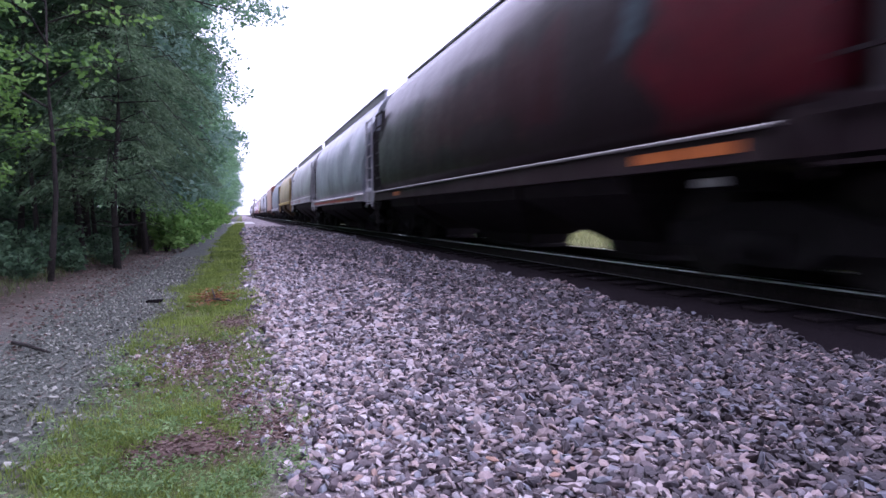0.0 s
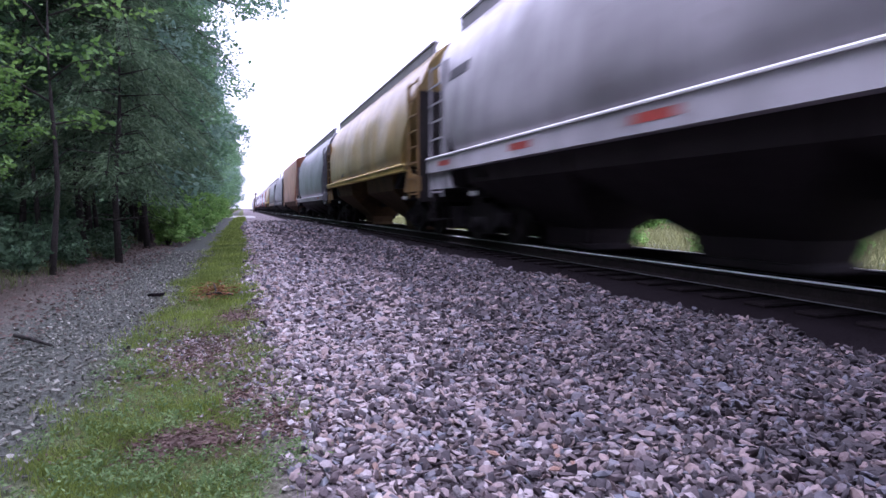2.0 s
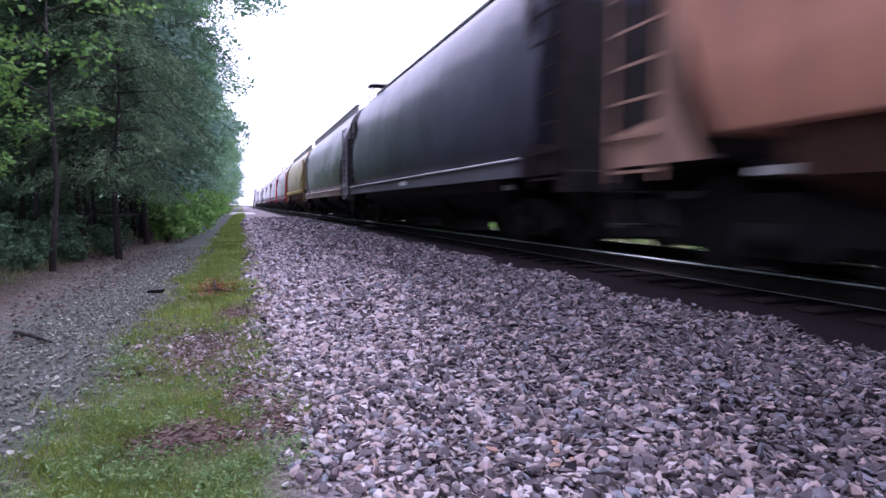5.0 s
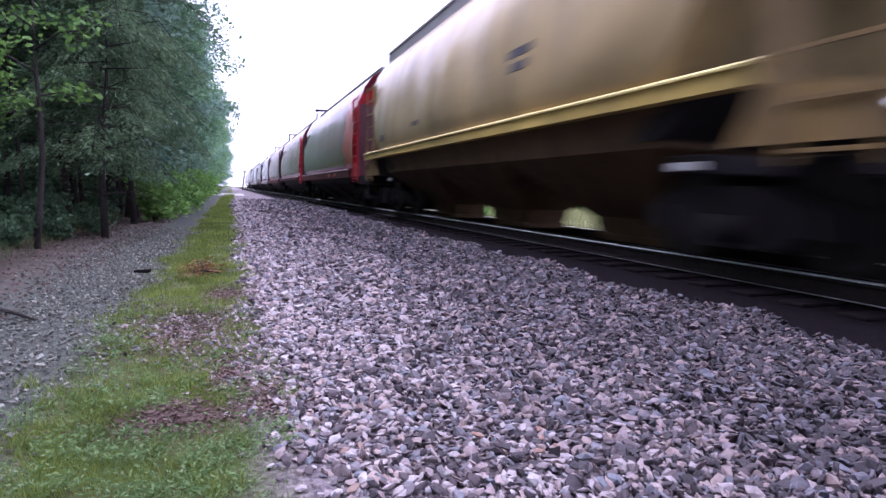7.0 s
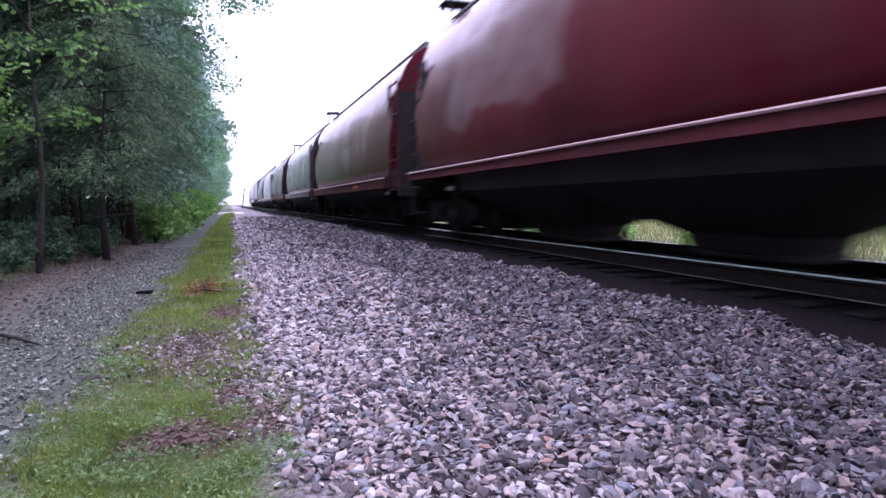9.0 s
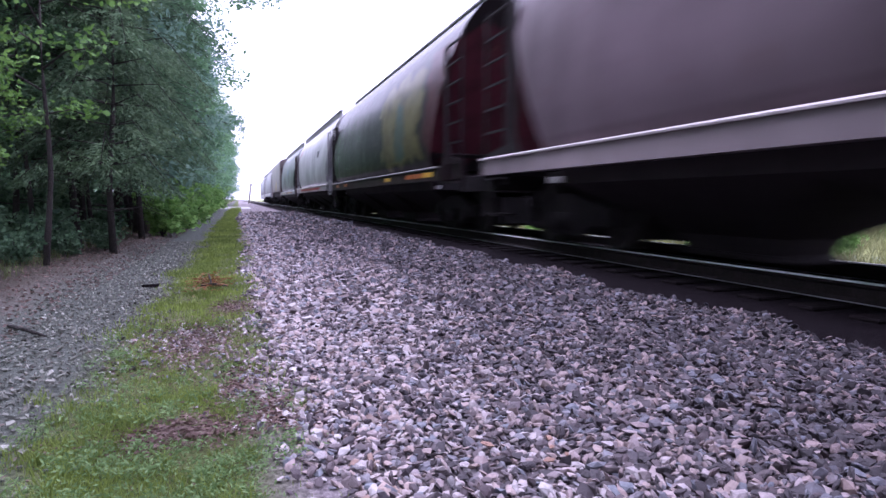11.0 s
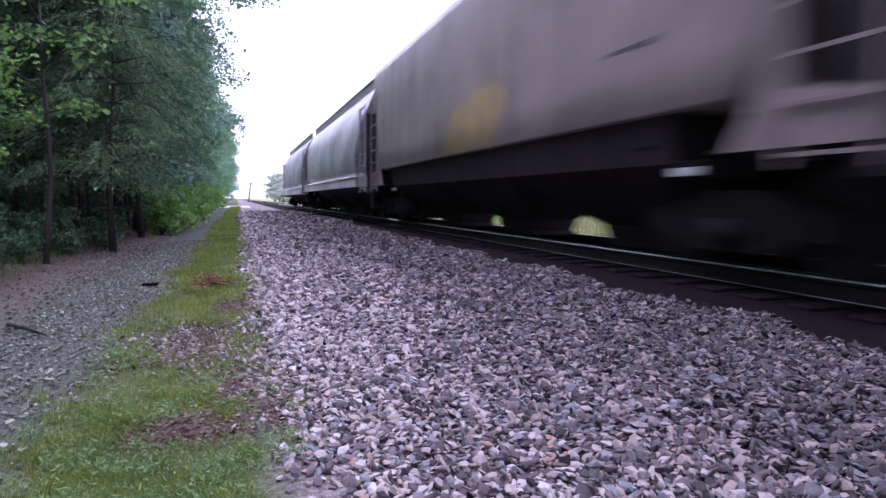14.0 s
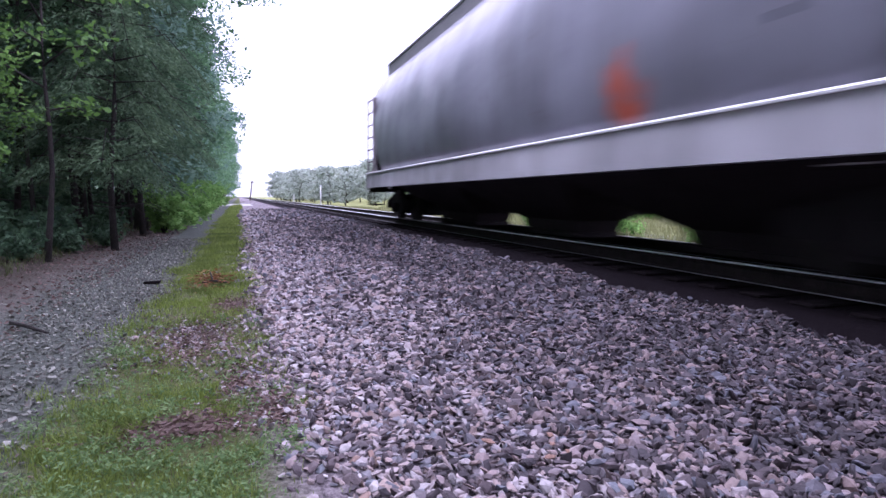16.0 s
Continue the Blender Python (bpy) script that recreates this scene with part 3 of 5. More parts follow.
MESHES = {}


def cached(key, make):
    if key not in MESHES:
        r = make()
        if isinstance(r, bmesh.types.BMesh):
            me = bpy.data.meshes.new(key)
            r.to_mesh(me)
            r.free()
            r = me
        MESHES[key] = r
    return MESHES[key]


ROUND = [(1.50, 1.28), (1.57, 1.5), (1.61, 1.9), (1.61, 2.35), (1.57, 2.8), (1.51, 3.22), (1.41, 3.6), (1.27, 3.95), (1.06, 4.25), (0.77, 4.46), (0.38, 4.57), (0.0, 4.60)]
FLAT = [(1.54, 1.20), (1.56, 1.24), (1.56, 1.9), (1.56, 2.6), (1.56, 3.3), (1.56, 4.1), (1.54, 4.26), (1.45, 4.34), (1.05, 4.48), (0.7, 4.56), (0.35, 4.61), (0.0, 4.62)]


def end_cut(u, deep):
    """How far the side sheet stops short of the car's end, u from the top of the cut (0) to the sill (1)."""
    return 0 if u <= 0 else 0.8 * min(1, u * 5) + (deep - 0.35) * u


def body_mesh(kind, ripple, low, inset):
    """The shell, lofted lengthwise; the ends slope in towards the bottom, as the slope sheets do."""
    half = FLAT if kind == "flat" else ROUND
    half = [(x, z if z > 2.2 else 2.2 - (2.2 - z) * (2.2 - low) / (2.2 - half[0][1])) for x, z in half]
    prof = [(-x, z) for x, z in half] + [(x, z) for x, z in half[-2::-1]]
    zb, zt = half[0][1], half[-1][1]
    n = 49
    verts, faces = [], []
    k = len(prof)
    rnd = random.Random(7)
    dents = [(rnd.uniform(-6, 6), rnd.uniform(1.6, 3.6), rnd.choice((-1, 1)), rnd.uniform(0.3, 1.1)) for _ in range(26)]
    for j in range(n):
        t = -1 + 2 * j / (n - 1)
        for x, z in prof:
            deep = inset[0] if t > 0 else inset[1]
            full = 7.40 - deep * ((zt - z) / (zt - zb)) ** 1.1 if not ripple else 7.55 - end_cut((3.35 - z) / (3.35 - zb), deep)
            y = t * full
            d = -0.45 * ripple * abs(math.sin(y * math.pi / 1.15)) ** 3 if abs(t) < 0.97 else 0
            for dy, dz, s, r in dents:
                if s * x > 0:
                    q = ((y - dy) ** 2 + (z - dz) ** 2) / (r * r)
                    d -= (0.03 if ripple else 0.008) * math.exp(-q * 2)
            side = min(1, max(0, (zt - z) / 1.2))
            verts.append((x + math.copysign(d * side, x) if x else 0, y, z))
    for j in range(n - 1):
        for i in range(k - 1):
            faces.append((j * k + i, j * k + i + 1, (j + 1) * k + i + 1, (j + 1) * k + i))
        faces.append((j * k + k - 1, j * k, (j + 1) * k, (j + 1) * k + k - 1))
    me = mesh_of("shell", verts, faces, None, True)
    bm = bmesh.new()
    bm.from_mesh(me)
    bm.verts.ensure_lookup_table()
    rim = [v.co.copy() for v in bm.verts]
    for a in (0, (n - 1) * k):
        vs = [bm.verts.new(rim[a + i]) for i in range(k)]
        bm.faces.new(vs if a == 0 else vs[::-1])
    bmesh.ops.recalc_face_normals(bm, faces=bm.faces)
    return bm


def sill_mesh(lo, hi):
    """One side sill with a lip along its top, near side at -x."""
    bm = bmesh.new()
    prof = [(-1.60, lo), (-1.45, lo), (-1.45, lo + 0.02), (-1.57, lo + 0.02), (-1.57, hi - 0.022), (-1.50, hi - 0.022), (-1.50, hi), (-1.615, hi), (-1.615, lo)]
    r = [[bm.verts.new((x, y, z)) for x, z in prof] for y in (-HALF + 1.2, HALF - 0.05)]
    k = len(prof)
    for i in range(k):
        bm.faces.new((r[0][i], r[1][i], r[1][(i + 1) % k], r[0][(i + 1) % k]))
    bm.faces.new(r[0])
    bm.faces.new(r[1][::-1])
    bmesh.ops.recalc_face_normals(bm, faces=bm.faces)
    return bm


def lip_mesh(hi):
    """The flange along the top of a side sill, with its edge chamfered upwards."""
    bm = bmesh.new()
    prof = [(-1.617, hi - 0.03), (-1.642, hi - 0.03), (-1.645, hi - 0.010), (-1.63, hi + 0.008), (-1.617, hi + 0.008)]
    r = [[bm.verts.new((x, y, z)) for x, z in prof] for y in (-HALF + 1.2, HALF - 0.05)]
    k = len(prof)
    for i in range(k):
        bm.faces.new((r[0][i], r[1][i], r[1][(i + 1) % k], r[0][(i + 1) % k]))
    bm.faces.new(r[0])
    bm.faces.new(r[1][::-1])
    bmesh.ops.recalc_face_normals(bm, faces=bm.faces)
    return bm


def hopper_mesh():
    """A bay: a funnel down to its outlet gate."""
    bm = bmesh.new()
    rings = [(1.48, 1.84, 1.27), (1.40, 1.80, 0.88), (0.42, 0.80, 0.30), (0.38, 0.72, 0.13)]
    vs = [[bm.verts.new((sx * a, sy * b, z)) for sx, sy in ((-1, -1), (1, -1), (1, 1), (-1, 1))] for a, b, z in rings]
    for r, s in zip(vs, vs[1:]):
        for i in range(4):
            bm.faces.new((r[i], s[i], s[(i + 1) % 4], r[(i + 1) % 4]))
    bm.faces.new(vs[0])
    bm.faces.new(vs[-1][::-1])
    box(bm, -0.42, 0.42, -0.74, 0.74, 0.06, 0.128, 0.01)
    return bm


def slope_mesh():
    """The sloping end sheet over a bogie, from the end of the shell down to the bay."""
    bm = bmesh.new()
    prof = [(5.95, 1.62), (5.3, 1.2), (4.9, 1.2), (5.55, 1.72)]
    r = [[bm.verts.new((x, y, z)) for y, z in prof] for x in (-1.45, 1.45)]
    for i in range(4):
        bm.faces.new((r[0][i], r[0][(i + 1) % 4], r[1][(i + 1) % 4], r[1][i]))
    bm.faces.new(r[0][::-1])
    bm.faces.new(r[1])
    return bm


def ladder_mesh():
    bm = bmesh.new()
    for y in (0.0, 0.78):
        box(bm, -0.02, 0.02, y - 0.02, y + 0.02, 0.9, 3.6)
    return bm


def rung_mesh():
    return box(bmesh.new(), -0.03, -0.005, 0, 0.78, -0.017, 0.017)


def stanchion_mesh():
    """The plate at the corner of the car, wide at the foot, with its brace up to the roof."""
    bm = bmesh.new()
    prof = [(6.35, 1.06), (7.72, 1.06), (7.72, 1.38), (6.95, 1.5), (6.82, 1.75), (6.82, 3.55), (6.65, 3.55), (6.65, 1.6), (6.5, 1.3)]
    r = [[bm.verts.new((x, y, z)) for y, z in prof] for x in (-1.545, -1.50)]
    k = len(prof)
    for i in range(k):
        bm.faces.new((r[0][i], r[0][(i + 1) % k], r[1][(i + 1) % k], r[1][i]))
    bm.faces.new(r[0][::-1])
    bm.faces.new(r[1])
    return bm


def end_mesh():
    """The end platform with its sill and the brake step."""
    bm = bmesh.new()
    box(bm, -1.5, 1.5, HALF - 0.28, HALF, 0.82, 1.10, 0.01)
    box(bm, -1.5, 1.5, 6.2, HALF - 0.29, 1.06, 1.10)
    box(bm, -1.56, -1.1, HALF - 0.32, HALF - 0.02, 0.42, 0.46)
    box(bm, -1.56, -1.53, HALF - 0.32, HALF - 0.29, 0.46, 0.82)
    box(bm, -1.56, -1.53, HALF - 0.05, HALF - 0.02, 0.46, 0.82)
    return bm


def coupler_mesh():
    bm = bmesh.new()
    box(bm, -0.09, 0.09, HALF - 0.3, HALF + 0.38, 0.72, 0.9, 0.01)
    box(bm, -0.16, 0.16, HALF + 0.22, HALF + 0.50, 0.66, 0.95, 0.03)
    tube(bm, [(0.3, HALF, 0.75), (0.3, HALF + 0.2, 0.45), (0.2, HALF + 0.45, 0.38)], [0.03, 0.03, 0.03], 6)
    return bm


def walkway_mesh(half):
    """The grating along one edge of the roof, on its brackets, at -x."""
    bm = bmesh.new()
    top = 4.515 if half > 0.9 else 4.60
    box(bm, -half, -half + 0.13, -7.3, 7.3, top, top + 0.045)
    box(bm, -half + 0.02, -half + 0.035, -7.28, 7.28, 4.22 if half > 0.9 else 4.43, top - 0.001)
    for i in range(21):
        y = -7.2 + i * 0.72
        box(bm, -half + 0.036, -half + 0.10, y - 0.009, y + 0.009, 4.24 if half > 0.9 else 4.45, top - 0.001)
    return bm


def hatch_mesh():
    bm = bmesh.new()
    box(bm, -0.3, 0.3, -6.4, 6.4, 4.58, 4.68, 0.02)
    return bm


def platform_mesh():
    """The brake platform that stands over the roof at one end."""
    bm = bmesh.new()
    box(bm, -1.0, 1.0, 6.75, 7.45, 4.86, 4.90)
    for x in (-0.95, 0.91):
        for y in (6.8, 7.36):
            box(bm, x, x + 0.04, y, y + 0.04, 4.1, 4.86)
    return bm


def side_frame_mesh():
    """The cast side frame of a bogie."""
    bm = bmesh.new()
    prof = [(-1.15, 0.52), (-1.15, 0.30), (-0.72, 0.30), (-0.42, 0.16), (0.42, 0.16), (0.72, 0.30), (1.15, 0.30), (1.15, 0.52), (0.68, 0.62), (0.35, 0.72), (-0.35, 0.72), (-0.68, 0.62)]
    r = [[bm.verts.new((x, y, z)) for y, z in prof] for x in (-1.08, -0.94)]
    k = len(prof)
    for i in range(k):
        bm.faces.new((r[0][i], r[0][(i + 1) % k], r[1][(i + 1) % k], r[1][i]))
    bm.faces.new(r[0][::-1])
    bm.faces.new(r[1])
    for y in (-0.89, 0.89):
        disc(bm, -1.14, -1.082, y, 0.42, 0.12, 14)
    for y in (-0.17, 0.0, 0.17):
        tube(bm, [(-1.13, y, 0.22), (-1.13, y, 0.46)], [0.065, 0.065], 8)
    return bm


def wheelset_mesh():
    bm = bmesh.new()
    for s in (-1, 1):
        disc(bm, s * 0.70, s * 0.82, 0, 0, 0.457, 28)
        disc(bm, s * 0.665, s * 0.698, 0, 0, 0.482, 28)
        disc(bm, s * 0.822, s * 0.86, 0, 0, 0.13, 14)
        for k in range(3):
            a = k * math.tau / 3
            box(bm, s * 0.823 - 0.006, s * 0.823 + 0.012, 0.26 * math.cos(a) - 0.04, 0.26 * math.cos(a) + 0.04, 0.26 * math.sin(a) - 0.04, 0.26 * math.sin(a) + 0.04)
    tube(bm, [(-0.93, 0, 0), (0.93, 0, 0)], [0.08, 0.08], 10)
    return bm


def tape_mesh():
    bm = bmesh.new()
    box(bm, -1.6195, -1.6155, -0.33, 0.33, 1.135, 1.235)
    return bm


def bar_mesh(w, h):
    bm = bmesh.new()
    box(bm, -0.006, 0.006, -w / 2, w / 2, -h / 2, h / 2)
    return bm


def side_x(kind, z):
    half = FLAT if kind == "flat" else ROUND
    for (a, za), (b, zb) in zip(half, half[1:]):
        if za <= z <= zb:
            return a + (b - a) * (z - za) / (zb - za)
    return half[0][0]


M_TAPES = {"orange": plain("orange_tape", (0.34, 0.09, 0.02), (0.52, 0.15, 0.03), 0.5, 0, 5), "red": plain("red_tape", (0.30, 0.045, 0.035), (0.45, 0.08, 0.06), 0.5, 0, 5),
           "yellow": plain("yellow_tape", (0.6, 0.36, 0.03), (0.8, 0.5, 0.05), 0.5, 0, 5), "white": plain("white_tape", (0.55, 0.55, 0.55), (0.8, 0.8, 0.8), 0.5, 0, 5)}
WHEELS = []


def rail_car(kind, ripple, label, body_mat, sill_mat, lip_mat, end_mat, tapes=(), bars=(), platform=False, sill=(1.06, 1.325), bays=3, longer=0.0, open_end=(False, False), bay_shift=0.0, wide_bay=False):
    """A covered hopper car; its own y runs along the track, z = 0 on the rails."""
    car = new("hopper_car")
    tagged(car, label, "freight car", "cars of the freight train")
    low = sill[1] - 0.03 if sill[0] else sill[1]
    stretch = (HALF + longer) / HALF
    tan_end = "tan" in label
    inset = tuple(1.7 if o else 0.95 if ripple or kind == "flat" else 0.5 for o in open_end)
    part("body", cached(f"body_{kind}_{ripple}_{low}_{inset}", lambda: body_mesh(kind, ripple, low, inset)), body_mat, car).scale.y = stretch
    part("roof_hatch", cached("hatch", hatch_mesh), body_mat, car).scale.y = stretch
    for turn in (0, math.pi):
        half = 0.72 if platform or kind == "flat" or not ripple else 1.06
        g = part("roof_walkway", cached(f"walkway_{half}", lambda: walkway_mesh(half)), M_GALV, car, "galvanised grating walkway on the roof")
        g.rotation_euler, g.scale.y = (0, 0, turn), stretch
        g.location.z = 0.05 if longer else 0
        shift = longer if turn == 0 else -longer
        # far corners of smooth cars take the dark of the shaded gap
        corner = M_END if turn == 0 and kind == "round" and not ripple else end_mat
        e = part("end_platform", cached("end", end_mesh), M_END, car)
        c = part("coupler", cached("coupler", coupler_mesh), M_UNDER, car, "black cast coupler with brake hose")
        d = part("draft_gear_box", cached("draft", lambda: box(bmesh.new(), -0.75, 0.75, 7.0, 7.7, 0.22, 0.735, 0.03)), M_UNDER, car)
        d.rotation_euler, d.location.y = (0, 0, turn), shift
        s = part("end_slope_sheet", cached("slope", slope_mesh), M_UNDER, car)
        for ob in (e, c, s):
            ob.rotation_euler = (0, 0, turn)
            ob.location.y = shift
        # added dark panel stands in for the shade of the end recess
        if not open_end[0 if turn == 0 else 1]:
            k = part("end_shade_panel", cached("shade_panel", lambda: box(bmesh.new(), -1.42, 1.42, 7.2, 7.25, 1.101, 3.4)), M_MAROON_END if "one bright red end" in label else M_END, car)
            back = 0.5 if turn == 0 and kind == "round" and not ripple else 0
            k.rotation_euler, k.location.y = (0, 0, turn), shift - back
        if sill[0]:
            q = part("side_sill", cached(f"sill_{sill}", lambda: sill_mesh(*sill)), sill_mat, car, "painted side sill")
            q.scale = (1 if turn == 0 else -1, stretch, 1)
            lip = part("sill_lip", cached(f"lip_{sill}", lambda: lip_mesh(sill[1])), lip_mat, q, "lip of the sill, lightened for the sky's shine")
        for m in (1, -1):
            st = part("corner_stanchion", cached("stanchion", stanchion_mesh), corner, car)
            ld = part("ladder", cached("ladder", ladder_mesh), corner, car)
            for q in range(8):
                part("rung", cached("rung", rung_mesh), corner, ld).location.z = 1.0 + q * 0.36
            st.rotation_euler, st.location.y = (0, 0, turn), shift
            if m < 0:
                st.matrix_basis = pose(3.045 * (1 if turn == 0 else -1), shift, 0, 0, 0, math.degrees(turn))
            ld.location = (m * 1.555, (HALF - 0.86) if turn == 0 else -(HALF - 0.08), 0)
            ld.location.y += shift
            if m > 0:
                ld.rotation_euler = (0, 0, math.pi)
                ld.location.y += 0.78
        for sx in (-1, 1):
            # added pale plate stands for a bright patch above each bogie
            pad = part("bright_patch_plate", cached("pad", lambda: box(bmesh.new(), -0.02, 0.02, -0.16, 0.16, -0.04, 0.04, 0.008)), M_POST, car, "pale plate over the bogie")
            pad.location = (1.33 * sx, (5.75 if turn == 0 else -5.6) + shift, 0.94)
            arm = part("body_bolster", cached("bolster_arm", lambda: box(bmesh.new(), -1.31, 1.31, -0.18, 0.18, 0.87, 1.05, 0.01)), M_UNDER, car) if sx < 0 else arm
            arm.location = (0, pad.location.y, 0)
        bogie = new("bogie")
        bogie.parent = car
        bogie.location = (0, (5.95 if turn == 0 else -5.95) + shift, HEAD - RAIL)
        for a in (0, math.pi):
            f = part("side_frame", cached("side_frame", side_frame_mesh), M_UNDER, bogie, "black cast steel side frame")
            f.rotation_euler = (0, 0, a)

        part("bolster", cached("bolster", lambda: box(bmesh.new(), -1.0, 1.0, -0.2, 0.2, 0.42, 0.72, 0.02)), M_UNDER, bogie)
        part("brake_rigging", cached("rigging", lambda: box(bmesh.new(), -0.62, 0.62, -1.25, 1.25, 0.14, 0.40, 0.02)), M_UNDER, bogie)
        for y in (-0.89, 0.89):
            w = part("wheelset", cached("wheelset", wheelset_mesh), M_WHEEL, bogie, "dark steel wheels on an axle")
            WHEELS.append((w, y))
    part("centre_sill", cached("centre_sill", lambda: box(bmesh.new(), -0.22, 0.22, -HALF + 0.3, HALF - 0.3, 0.74, 1.06, 0.01)), M_UNDER, car).scale.y = stretch
    for i in range(bays):
        y = (i - (bays - 1) / 2) * (3.7 if bays == 3 else 6.6) * stretch + bay_shift
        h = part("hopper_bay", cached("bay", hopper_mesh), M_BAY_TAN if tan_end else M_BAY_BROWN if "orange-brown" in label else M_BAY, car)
        if wide_bay:
            y = (i - 1) * 4.15 + bay_shift
            h.scale.y = 1.5 if i == 1 else 0.7
        h.location = (0, y, 0)
        if longer:
            h.scale.y = 1.22
        if low > 1.3:
            h.scale.z = (low + 0.02) / 1.27
            h.location.z = 0.12 * (1 - h.scale.z)
    if platform:
        part("brake_platform", cached("platform", platform_mesh), M_UNDER, car).location.y = longer
    for y, c in tapes:
        t = part("reflective_tape", cached("tape", tape_mesh), M_TAPES[c], car, f"{c} reflective tape")
        t.location = (0, y, (sill[0] + sill[1]) / 2 - 1.19 if sill[0] else 0)
    for y, z, w, h in bars:
        b = part("marking", cached(f"bar_{w}_{h}", lambda: bar_mesh(w, h)), M_MARK, car, "dark stencilled marking")
        b.location = (-side_x(kind, z) - 0.006, y, z)
        b.rotation_euler = (0, (math.atan2(side_x(kind, z - 0.2) - side_x(kind, z + 0.2), 0.4)), 0)
    return car


M_GALV = plain("galvanised_steel", (0.19, 0.19, 0.195), (0.33, 0.33, 0.335), 0.55, 0.3, 6)
# grime, and the shade between cars, both in this tone
M_END = plain("grimy_shaded_end_steel", (0.010, 0.0085, 0.009), (0.034, 0.029, 0.03), 0.75, 0, 3, gloss=0.15)
M_MAROON_END = plain("dark_maroon_end_paint", (0.04, 0.012, 0.016), (0.10, 0.025, 0.035), 0.6, 0, 3)
# bay paints: grime, plus the shade below the sills worked into the colour
M_BAY = plain("grimy_shaded_hopper_paint", (0.013, 0.010, 0.012), (0.04, 0.031, 0.035), 0.75, 0, 2, gloss=0.2)
M_BAY_TAN = plain("grimy_shaded_tan_hopper_paint", (0.035, 0.021, 0.012), (0.11, 0.066, 0.032), 0.8, 0, 2, gloss=0.2)
M_BAY_BROWN = plain("grimy_shaded_brown_hopper_paint", (0.03, 0.015, 0.011), (0.14, 0.07, 0.05), 0.8, 0, 2, gloss=0.12)
M_MARK = plain("stencil_paint", (0.04, 0.04, 0.05), (0.08, 0.08, 0.09), 0.6, 0, 8)

GREY, LGREY, BLUE, DARK, TAN, BROWN = (0.30, 0.29, 0.32), (0.54, 0.53, 0.56), (0.33, 0.35, 0.41), (0.018, 0.010, 0.013), (0.42, 0.31, 0.15), (0.55, 0.255, 0.17)
RED, MAROON, MAUVE = (0.30, 0.022, 0.03), (0.13, 0.035, 0.04), (0.29, 0.24, 0.235)
